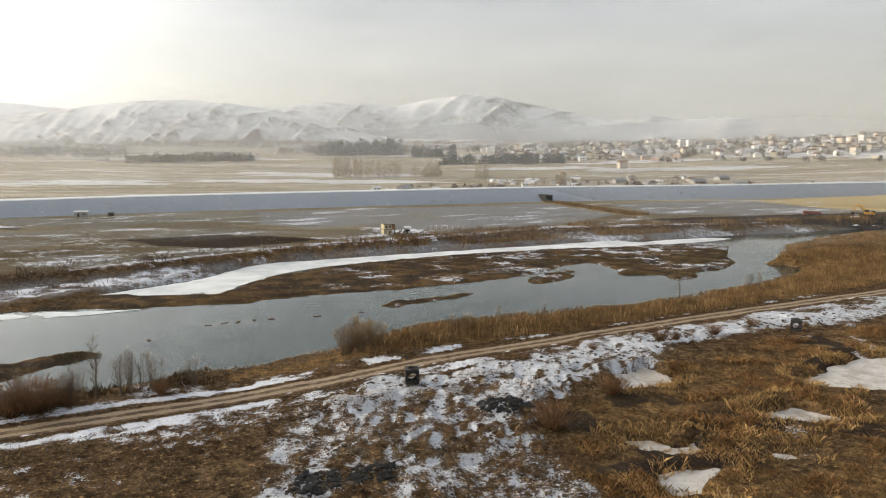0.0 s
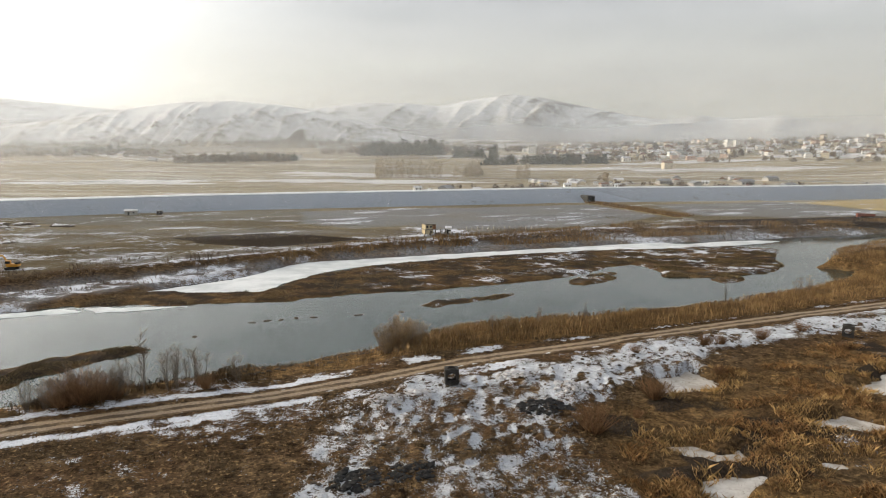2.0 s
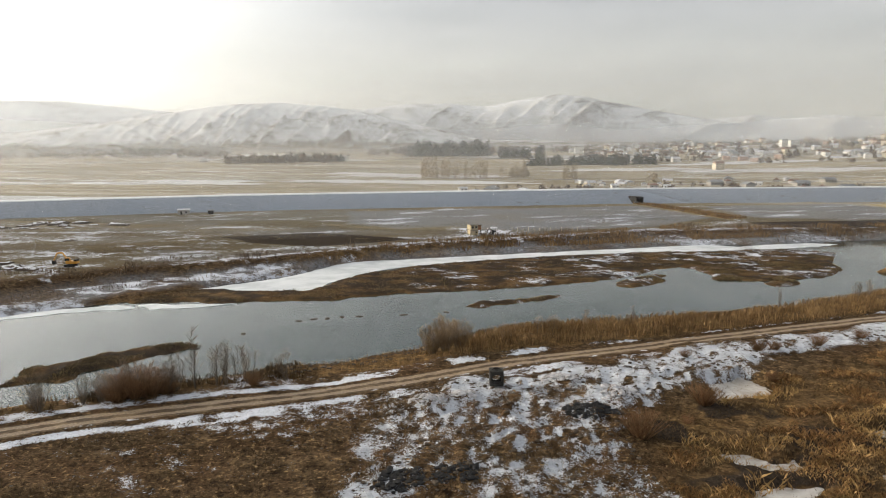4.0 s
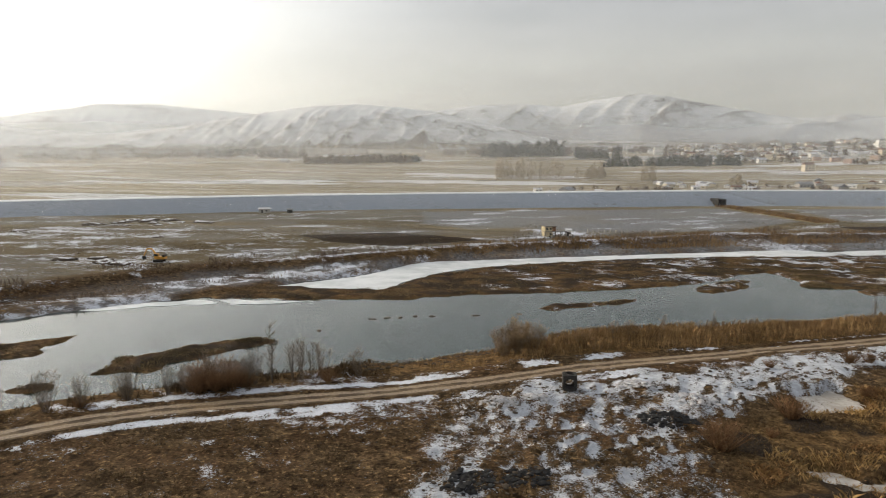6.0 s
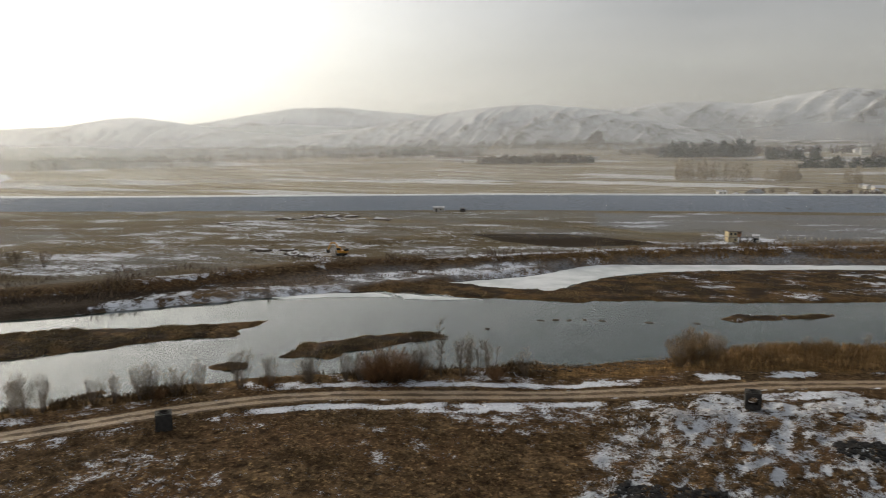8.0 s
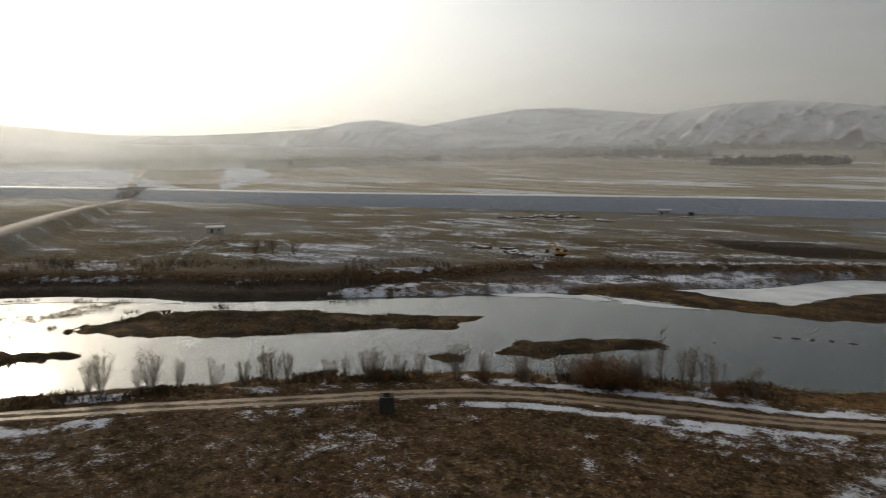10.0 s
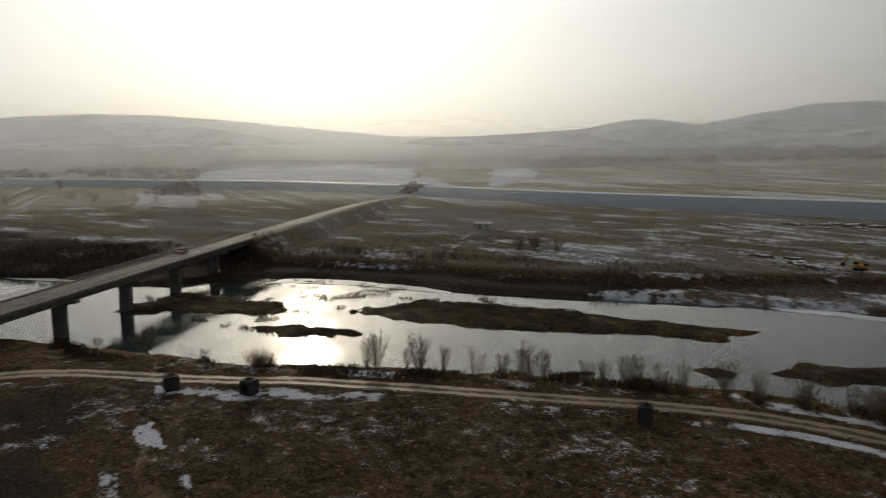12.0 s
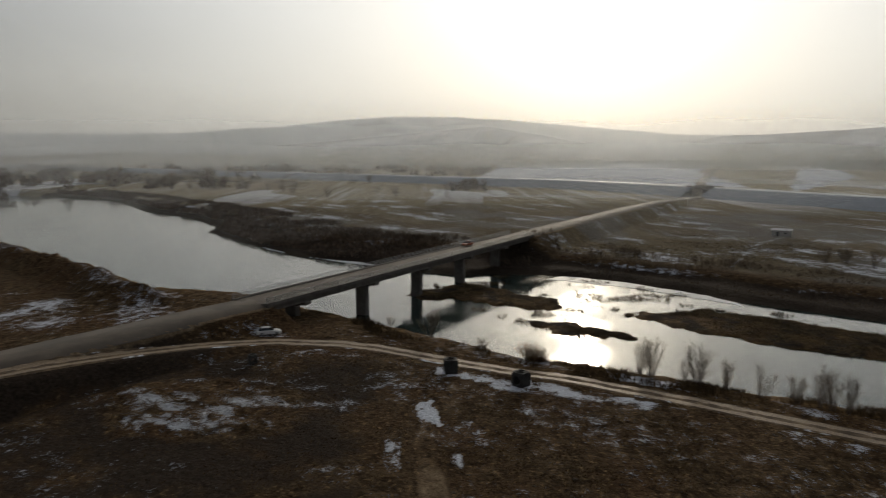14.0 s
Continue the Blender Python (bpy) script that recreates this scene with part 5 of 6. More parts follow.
def stalks(name, x, y, z, tall, wide, lean, material, label, category, bend=True):
    """Upright blades, one island each, joined into one mesh."""
    n = len(x)
    a = RNG.rand(n) * 2 * np.pi
    lx, ly = lean * tall * RNG.normal(0, 1, n), lean * tall * RNG.normal(0, 1, n)
    dx, dy = np.cos(a) * wide / 2, np.sin(a) * wide / 2
    base = np.stack([x, y, z - 0.08], -1)
    left = base - np.stack([dx, dy, 0 * dx], -1)
    right = base + np.stack([dx, dy, 0 * dx], -1)
    mid = base + np.stack([0.35 * lx + 0.6 * dx, 0.35 * ly + 0.6 * dy, 0.62 * tall], -1)
    tip = base + np.stack([lx, ly, tall], -1)
    co = np.stack([left, right, mid, tip], 1).reshape(-1, 3)
    k = np.arange(n) * 4
    loops = np.stack([k, k + 1, k + 2, k, k + 2, k + 3], -1).ravel()
    me = bpy.data.meshes.new(name)
    me.vertices.add(len(co))
    me.vertices.foreach_set("co", co.ravel())
    me.loops.add(len(loops))
    me.loops.foreach_set("vertex_index", loops)
    me.polygons.add(2 * n)
    me.polygons.foreach_set("loop_start", np.arange(2 * n) * 3)
    me.update(calc_edges=True)
    me.materials.append(material)
    return tagged(new(name, me), label, category, kind="stuff")


def sown(ring, count, keep):
    """Random plan points inside a ring, thinned by keep(x, y, ground)."""
    ring = np.array(ring, float)
    lo, hi = ring.min(0), ring.max(0)
    x, y = lo[0] + RNG.rand(count * 7) * (hi - lo)[0], lo[1] + RNG.rand(count * 7) * (hi - lo)[1]
    ok = inside(x, y, ring, 6.0) > 0
    x, y = x[ok], y[ok]
    g = survey(x, y)
    ok = keep(x, y, g)
    x, y, z = x[ok][:count], y[ok][:count], g[0][ok][:count]
    return x, y, z


def clumps(x, y, size, seed, lo=0.42, hi=0.6):
    return step(layers(x, y, size, 3, seed), lo, hi) > RNG.rand(len(x))


x, y, z = sown(near_reeds, 75000, lambda x, y, g: (g[1] < -0.8) & (g[3] < 0.2) & (clumps(x, y, 8, 71, 0.22, 0.45)) & ((x > -16) | (RNG.rand(len(x)) < 0.35)))
tall = (0.9 + 1.9 * layers(x, y, 16, 2, 72) * (0.55 + 0.7 * RNG.rand(len(x)))) * np.where(x < -14, 0.5, 0.85)
stalks("reed_bed", x, y, z, tall, 0.075, 0.16, M_reed, "tall golden-brown dry reeds along the river bank", "reeds")

x, y, z = sown(marsh, 120000, lambda x, y, g: (g[2] < 0.6) & (g[4] > 0.25) & (g[0] > -0.6) & clumps(x, y, 4.5, 73, 0.46, 0.62))
tall = 0.12 + 0.95 * step(layers(x, y, 4.5, 3, 73), 0.48, 0.75) * (0.3 + 0.75 * RNG.rand(len(x)))
stalks("marsh_grass", x, y, z, tall, 0.045, 0.5, M_marsh, "matted golden marsh grass in tussocks", "grass")


def pond_side(x, y):
    """Metres from the nearest pond's edge, more outside."""
    d = np.full(np.shape(x), 99.0)
    for ring in ponds:
        d = np.minimum(d, -inside(x, y, ring))
    return d


x, y, z = sown(marsh, 42000, lambda x, y, g: (np.abs(pond_side(x, y) - 1.5) < 2.6) & (g[0] > -1.2) & clumps(x, y, 3.2, 87, 0.42, 0.56))
stalks("pond_sedge", x, y, z, 0.35 + 0.95 * layers(x, y, 3.2, 2, 88) * (0.4 + 0.8 * RNG.rand(len(x))), 0.055, 0.42, M_straw, "golden sedge tussocks round the frozen ponds", "grass")

xs, ys, zs = [], [], []
for k, ring in enumerate(islands):
    area = np.ptp(np.array(ring)[:, 0]) * np.ptp(np.array(ring)[:, 1])
    x, y, z = sown(ring, int(min(14000, 120 + area * 3.2)), lambda x, y, g: (g[1] < -0.2) & (g[2] < 0.34) & clumps(x, y, 8, 74, 0.36, 0.56))
    xs.append(x), ys.append(y), zs.append(z)
x, y, z = (np.concatenate(v) for v in (xs, ys, zs))
stalks("island_grass", x, y, z, 0.15 + 0.55 * layers(x, y, 8, 2, 75) * (0.4 + RNG.rand(len(x))), 0.12, 0.45, M_sedge, "brown dead grass and sedge on the river islands", "grass")

far_edge = [(-330, -30), (-285, 25), (-262, 60), (-225, 105), (-190, 135), (-172, 160), (-150, 195), (-130, 218), (-100, 235), (-78, 255), (-50, 282), (0, 312), (53, 346), (120, 362), (220, 392), (420, 440),
            (420, 405), (270, 376), (160, 336), (106, 312), (37, 288), (-46, 250), (-72, 228), (-90, 205), (-112, 185), (-128, 165), (-150, 135), (-180, 95), (-215, 65), (-232, 20), (-245, -8), (-300, -60)]
x, y, z = sown(far_edge, 50000, lambda x, y, g: (g[1] < -1.0) & (g[2] < 0.62) & clumps(x, y, 12, 76, 0.34, 0.6))
tall = 0.4 + 1.7 * step(layers(x, y, 12, 2, 77), 0.4, 0.8) * (0.4 + RNG.rand(len(x))) + 0.6 * RNG.rand(len(x))
stalks("bank_thicket", x, y, z, tall, 0.2, 0.22, M_thicket, "low bare brown thicket along the far bank", "shrubs")

far_gold = [(-75, 250), (-50, 274), (0, 303), (53, 338), (120, 352), (220, 380), (420, 432), (420, 410), (220, 366), (130, 336), (74, 316), (37, 299), (-18, 274), (-50, 258)]
x, y, z = sown(far_gold, 26000, lambda x, y, g: (g[1] < -0.5) & clumps(x, y, 13, 78, 0.42, 0.58))
stalks("far_reeds", x, y, z, 0.8 + 2.0 * layers(x, y, 14, 2, 79) * (0.4 + RNG.rand(len(x))), 0.24, 0.15, M_reed, "golden-brown reeds on the far bank", "reeds")

x, y, z = sown([(70, 496), (80, 499), (117, 396), (105, 388)], 5000, lambda x, y, g: x > -999)
stalks("field_reeds", x, y, z, 0.8 + 1.1 * RNG.rand(len(x)), 0.3, 0.15, M_reed, "strip of tall straw-coloured reeds across the field", "reeds")

meadow = [(-140, -60), (-125, 5), (-100, 45), (-60, 82), (-20, 104), (20, 122), (60, 140), (60, 50), (0, 40), (-40, 30), (-60, -40), (-80, -90)]
x, y, z = sown(meadow, 60000, lambda x, y, g: (g[3] < 0.2) & (g[2] < 0.55) & clumps(x, y, 5, 80, 0.38, 0.62) & ((inside(x, y, bare) < 0) | (RNG.rand(len(x)) < 0.3)))
stalks("meadow_grass", x, y, z, 0.12 + 0.38 * RNG.rand(len(x)), 0.1, 0.5, M_tuft, "short matted brown winter grass", "grass")

upper = [(-660, -300), (-570, -205), (-450, -110), (-380, -60), (-310, -15), (-262, 25), (-240, 10), (-262, -35), (-300, -68), (-345, -98), (-380, -104), (-432, -136), (-474, -176), (-580, -245), (-660, -345)]
x, y, z = sown(upper, 45000, lambda x, y, g: (g[1] < -1.0) & clumps(x, y, 16, 83, 0.36, 0.52))
stalks("upper_thicket", x, y, z, 0.8 + 2.4 * layers(x, y, 15, 2, 84) * (0.4 + RNG.rand(len(x))), 0.35, 0.2, M_thicket, "dark bare thicket along the upper river bank", "shrubs")

far_meadow = [(-330, 30), (-300, 130), (-250, 200), (-190, 300), (-120, 330), (-40, 350), (60, 390), (200, 430), (180, 400), (60, 345), (-50, 285), (-100, 240), (-150, 190), (-190, 130), (-250, 60), (-290, 10)]
x, y, z = sown(far_meadow, 32000, lambda x, y, g: (g[2] < 0.55) & clumps(x, y, 20, 85, 0.4, 0.62))
stalks("far_meadow_grass", x, y, z, 0.12 + 0.4 * RNG.rand(len(x)) * layers(x, y, 24, 2, 86) * 1.6, 0.34, 0.5, M_sedge, "rough brown grass and scrub across the far meadow", "grass")

left_bank = [(-128, 16), (-118, 32), (-104, 52), (-96, 66), (-70, 94), (-46, 110), (-38, 116), (-34, 108), (-52, 97), (-72, 83), (-92, 60), (-101, 42), (-112, 24), (-121, 10), (-135, -3), (-152, -12), (-148, -16), (-130, -6)]
x, y, z = sown(left_bank, 26000, lambda x, y, g: (g[1] < -0.3) & (g[3] < 0.2) & clumps(x, y, 6, 81, 0.34, 0.56))
stalks("bank_grass", x, y, z, 0.35 + 1.2 * layers(x, y, 6, 2, 82) * (0.3 + RNG.rand(len(x))), 0.13, 0.22, M_tuft, "rough brown grass and brambles on the near bank", "grass")


shallows = [(-222, 18), (-226, 38), (-212, 60), (-196, 74), (-178, 84), (-160, 100), (-148, 94), (-162, 80), (-170, 66), (-160, 50), (-146, 44), (-146, 34), (-160, 22), (-190, 6), (-212, 4)]
x, y, z = sown(shallows, 7000, lambda x, y, g: (g[1] > 0.3) & (step(layers(x, y * 1.2, 6, 3, 91), 0.62, 0.70) > RNG.rand(len(x))))
stalks("water_sedge", x, y, z * 0 + W - 0.05, 0.25 + 0.7 * RNG.rand(len(x)), 0.16, 0.3, M_tuft, "dark sedge tussocks standing in the shallow water", "sedge")
pools = [(-112, 100), (-128, 118), (-122, 140), (-100, 150), (-60, 160), (-20, 172), (20, 190), (52, 210), (66, 218), (90, 225), (84, 210), (40, 186), (0, 168), (-40, 150), (-60, 125), (-90, 96)]
x, y, z = sown(pools, 2200, lambda x, y, g: (g[1] > 0.3) & (step(layers(x, y, 5, 3, 92), 0.68, 0.74) > RNG.rand(len(x))))
stalks("water_sedge", x, y, z * 0 + W - 0.05, 0.12 + 0.16 * RNG.rand(len(x)), 0.2, 0.8, M_tuft, "dark sedge tussocks standing in the shallow water", "sedge")


def twig_mesh(seed, tall, spread, stems, twigs, thick, tree=False, split=False):
    """Stems that fan from one foot, and thin twigs upon them; returns two bmeshes."""
    rng = random.Random(seed)
    wood, fine = bmesh.new(), bmesh.new()

    def needle(bm, a, b, r):
        d = (b - a).normalized()
        u = d.orthogonal().normalized() * r
        v = d.cross(u)
        tip = bm.verts.new(b)
        ring = [bm.verts.new(a + u), bm.verts.new(a - 0.5 * u + 0.87 * v), bm.verts.new(a - 0.5 * u - 0.87 * v)]
        for k in range(3):
            bm.faces.new((ring[k], ring[(k + 1) % 3], tip))

    poles = []
    for s in range(stems):
        if split:
            wood = bmesh.new()
        poles.append(wood)
        a = rng.uniform(0, 2 * math.pi)
        out = spread * math.sqrt(rng.random())
        h = tall * rng.uniform(0.7, 1.0) * (1 - 0.25 * (out / max(spread, 0.01)) ** 2)
        foot_p = Vector((math.cos(a) * out * 0.18, math.sin(a) * out * 0.18, -0.15))
        crook = Vector((rng.uniform(-0.12, 0.12), rng.uniform(-0.12, 0.12), 0)) * tall * 0.4
        head = Vector((math.cos(a) * out, math.sin(a) * out, h))
        pts = [foot_p + (head - foot_p) * t + crook * math.sin(math.pi * t) for t in (0, 0.3, 0.6, 0.85, 1)]
        r = thick * rng.uniform(0.6, 1.1)
        for k in range(4):
            rod(wood, pts[k], pts[k + 1], r * (1 - 0.22 * k), r * (1 - 0.22 * (k + 1)), 3)
        for k in range(twigs):
            t = rng.uniform(0.25, 1.0) if tree else rng.uniform(0.15, 1.0)
            f = t * 4
            i = min(int(f), 3)
            p = pts[i].lerp(pts[i + 1], f - i)
            w = rng.uniform(0, 2 * math.pi)
            length = tall * rng.uniform(0.08, 0.26) * (1.25 - 0.6 * t)
            lift = rng.uniform(0.5, 1.6)
            q = p + Vector((math.cos(w), math.sin(w), lift)).normalized() * length
            needle(fine, p, q, thick * 0.34)
            for _ in range(2):
                o = p.lerp(q, rng.uniform(0.35, 0.9))
                w2 = w + rng.uniform(-1.1, 1.1)
                needle(fine, o, o + Vector((math.cos(w2), math.sin(w2), lift + 0.3)).normalized() * length * rng.uniform(0.35, 0.6), thick * 0.22)
    return (poles if split else wood), fine


def build_shrub(name, seed, tall, spread, stems, twigs, thick, label, category, group, bark=None, fine_m=None, tree=False, split=False):
    top = empty(name, pose(0, 0, -300))
    tagged(top, label, category, group)
    wood, fine = twig_mesh(seed, tall, spread, stems, twigs, thick, tree, split)
    for pole in (wood if split else [wood]):
        part("stem" if split else "trunk", pole, bark or M_bark, top)
    part("crown", fine, fine_m or M_twig, top)
    return top


willows = [build_shrub("bare_willow", 100 + k, 5.0, sp, st, 24, 0.042, "bare grey-brown willow shrub with upright stems on the bank", "shrub", "willows along the near bank")
           for k, (sp, st) in enumerate(((1.2, 15), (1.9, 20), (0.9, 12), (1.5, 17)))]
fans = [build_shrub("bare_willow", 120 + k, 5.0, sp, st, 22, 0.034, "bare willow shrub with stems that fan out wide", "shrub", "willows along the near bank")
        for k, (sp, st) in enumerate(((2.5, 15), (2.1, 12)))]
poplars = [build_shrub("bare_poplar", 140 + k, 7.0, sp, st, 34, 0.062, "tall slim bare poplar sapling on the bank", "tree", "saplings along the near bank", tree=True, split=True)
           for k, (sp, st) in enumerate(((1.3, 5), (0.9, 3), (1.6, 6)))]
round_tree = [build_shrub("bare_tree", 170 + k, 5.5, 2.6, 13, 34, 0.06, "bare branching tree with a wide twiggy crown", "tree", "bare trees", tree=True) for k in range(2)]
bushes = [build_shrub("dense_bush", 180 + k, 2.6, 2.3, 100, 9, 0.04, "dense rounded red-brown leafless bush", "bush", "bushes on the waste ground", M_red_twig, M_red_twig) for k in range(2)]
placed = set()


def plant(kinds, x, y, tall, native, k):
    """Sets one plant of a kind at a place, at its height; the first is moved, the rest are copies."""
    src = kinds[k % len(kinds)]
    m = foot(x, y, (k * 77) % 360, 0.1)
    s = tall / native
    if src.name in placed:
        ob = copy_thing(src, m)
    else:
        placed.add(src.name)
        src.matrix_basis = m
        ob = src
    ob.scale = (s, s, s * (0.94 + 0.12 * ((k * 37) % 10) / 10))
    return ob


row = [(-110.9, 36.6, 5.4), (-109.8, 38, 6.3), (-106.9, 42.3, 4.4), (-105.5, 44, 7.2), (-102.9, 47, 4.8), (-96.9, 54.7, 4.2), (-95.2, 57.1, 6.1), (-94.2, 58.3, 5.8), (-93, 59.8, 5.6), (-88.8, 64.8, 4.2), (-87.1, 66.8, 5.1),
       (-84.8, 69.6, 5.6), (-83.9, 70.6, 5.6), (-81.7, 72.9, 4.6), (-79.2, 75.4, 5.5), (-75.3, 79.9, 6.4), (-71.7, 82.6, 5.4), (-67.4, 86.6, 5.1), (-63, 90, 5.4), (-61.2, 91.3, 5.0), (-53.4, 97, 5.6)]
for k, (x, y, h) in enumerate(row):
    plant(willows, x, y, h * 1.06, 5.0, k)
for k, (x, y, h) in enumerate(((-100, 50.9, 5.2), (-37.9, 104.6, 5.6), (-68.6, 87.6, 4.6))):
    plant(fans, x, y, h, 5.0, k)
for k, (x, y, h) in enumerate(((-52.6, 97.2, 6.8), (-50.4, 98.6, 9.2), (-47.4, 100.1, 7.9), (-46.2, 100.6, 7.4), (-44.6, 101.2, 6.0), (-43.4, 102.2, 7.0), (-58.8, 93.5, 6.6),
                                (60, 176, 5.2), (84, 190, 5.6), (88, 193, 5.0), (22, 150, 4.6), (2, 139, 4.4), (12, 146, 4.2))):
    plant(poplars, x, y, h * 1.05, 7.0, k)
for k, (x, y, h) in enumerate(((-132.5, 3.1, 6.1), (-138.8, -4.9, 2.6), (-125, 12.3, 2.8), (-219, 135, 6.5), (-224, 131, 5.5), (-211, 139, 6.0), (-676, -237, 19), (-690, -225, 17), (-676, -176, 13), (-668, -165, 12), (-629, -124, 13), (-600, -110, 11),
                                (-551, -74, 9), (-571, -22, 9), (-705, -260, 11), (-640, -140, 9), (-720, -130, 10), (-790, -60, 10), (-860, -300, 12), (-880, -330, 11), (-900, 60, 11), (-930, 70, 10))):
    plant(round_tree, x, y, h, 5.5, k)
for k, (x, y, h) in enumerate(((14.2, 87.2, 4.0), (25, 100.2, 3.3), (-57.4, 93.9, 5.6), (-55.6, 95.0, 4.8), (-59.4, 92.4, 4.2), (-53.8, 96.2, 3.2), (-42, 101.4, 2.6), (-119.6, 20.2, 3.2), (-118, 21.6, 2.4), (27, 123, 1.6), (40.7, 128, 2.4), (44, 129.6, 1.8), (52.8, 133.6, 2.4),
                                (63, 140, 2.1), (-83, 71, 1.8), (-72, 82.6, 1.8), (66, 130, 1.6), (38, 112, 1.6), (21, 93, 1.4))):
    plant(bushes, x, y, h, 2.6, k)
for k, (x, y, h) in enumerate(((-15, 125.5, 7.6), (-12.5, 126.5, 6.4), (-17.5, 124.5, 6.2), (-4, 131, 4.2), (5, 137, 4.4))):
    plant([build_shrub("golden_willow", 300 + k, 5.5, 2.2, 40, 26, 0.045, "large golden-brown leafless willow bush by the track", "bush", "golden willows", M_twig, M_reed)], x, y, h, 5.5, 0)


# ---- far woods and the town ----
def polar(az, r):
    """A plan point that many degrees to the left of +y, r metres off."""
    return -math.sin(radians(az)) * r, math.cos(radians(az)) * r


def leafage(name, spots, material, label, category, pieces=40, grain_size=1.0):
    """Many small ragged crowns, each a cloud of loose slivers, joined into one mesh. spots: x, y, height, width, shape."""
    co = []
    for x, y, tall, wide, taper in spots:
        z0 = float(height(x, y)[0])
        u = RNG.rand(pieces)
        a = RNG.rand(pieces) * 2 * np.pi
        prof = np.where(taper > 0.5, (1 - u) ** 0.8, np.sin(np.pi * np.clip(0.12 + 0.86 * u, 0, 1)) ** 0.6)
        rad = wide / 2 * prof * np.sqrt(RNG.rand(pieces))
        c = np.stack([x + np.cos(a) * rad, y + np.sin(a) * rad, z0 + tall * u * 0.93], -1)
        size = grain_size * wide * (0.16 + 0.2 * RNG.rand(pieces))[:, None]
        for k in range(3):
            co.append((c + size * RNG.normal(0, 0.55, (pieces, 3)) * np.array([1, 1, 1.5 if taper <= 0.5 else 0.9])))
    per = [np.stack(co[k:k + 3], 1) for k in range(0, len(co), 3)]
    co = np.concatenate(per).reshape(-1, 3)
    n = len(co) // 3
    me = bpy.data.meshes.new(name)
    me.vertices.add(len(co))
    me.vertices.foreach_set("co", co.ravel())
    me.loops.add(3 * n)
    me.loops.foreach_set("vertex_index", np.arange(3 * n))
    me.polygons.add(n)
    me.polygons.foreach_set("loop_start", np.arange(n) * 3)
    me.update(calc_edges=True)
    me.materials.append(material)
    return tagged(new(name, me), label, category, kind="stuff")


def belt(az0, az1, r0, r1, count, tall, wide, taper=0.0):
    out = []
    for k in range(count):
        az = az0 + (az1 - az0) * RNG.rand()
        x, y = polar(az, r0 + (r1 - r0) * RNG.rand())
        out.append((x, y, tall * (0.6 + 0.7 * RNG.rand()), wide * (0.7 + 0.6 * RNG.rand()), taper))
    return out


conifers = belt(0.2, -9.6, 1120, 1160, 150, 13, 9, 1.0) + belt(9.8, 3.2, 1400, 1470, 120, 26, 15, 0.8) + belt(2.5, -1.0, 1330, 1360, 40, 18, 12, 1.0) + belt(16.8, 15, 1255, 1290, 16, 11, 10, 1.0)
conifers += belt(32, 27, 1500, 1600, 30, 14, 12, 0.6)
leafage("conifer_belt", conifers, M_conifer, "dark conifer belts at the foot of the snowy hills", "trees", 44)
bare = belt(24, 20.5, 1230, 1330, 60, 9, 12) + belt(20.8, 15.5, 1240, 1320, 90, 11, 12) + belt(13, -4, 1480, 1640, 130, 11, 11) + belt(33, 24, 1450, 1750, 120, 11, 12) + belt(-4, -34, 1150, 1850, 420, 7, 9) + belt(44, 33, 1500, 1900, 120, 12, 14)
bare += belt(62, 45, 1300, 1900, 200, 11, 16) + belt(84, 62, 1350, 1900, 150, 10, 16) + belt(104, 84, 900, 1500, 90, 9, 13) + belt(122, 104, 700, 1400, 120, 10, 13) + belt(88, 85, 640, 700, 12, 8, 8)
bare += belt(-10, -32, 690, 790, 30, 4, 6) + belt(3, -6, 620, 700, 14, 4, 6)
leafage("bare_woods", bare, M_thicket, "grey-brown bare trees and orchards across the far plain", "trees", 44, 0.8)
tall_row = belt(8.8, 3.4, 850, 900, 44, 22, 7) + belt(3.4, 0.2, 880, 930, 20, 12, 7) + belt(-2.6, -3.6, 850, 880, 12, 15, 6) + belt(1.2, 0.4, 900, 930, 6, 18, 7) + belt(-9, -10, 800, 830, 4, 8, 7)
leafage("poplar_rows", tall_row, M_poplar, "pale tan bare poplars standing in rows", "trees", 130, 0.5)

WALLS = [paint("white_render", (0.78, 0.76, 0.71), 0.8), paint("cream_render", (0.66, 0.58, 0.44), 0.85), paint("grey_render", (0.40, 0.38, 0.35), 0.85), paint("pink_render", (0.55, 0.40, 0.32), 0.85)]
ROOFS = [plain("red_roof_tiles", (0.26, 0.14, 0.10), (0.20, 0.12, 0.09), 2.0), plain("snowy_roof", (0.68, 0.70, 0.73), (0.5, 0.5, 0.52), 2.5), plain("grey_metal_roof", (0.30, 0.31, 0.32), (0.22, 0.23, 0.24), 2.0)]


def window_row(top, count, wide, y, z, w=1.1, h=1.2):
    for k in range(count):
        bm = bmesh.new()
        block(bm, Matrix.Translation(((k + 0.5) * wide / count - wide / 2, y, z)), (w, 0.12, h))
        part("window", bm, M_window, top)


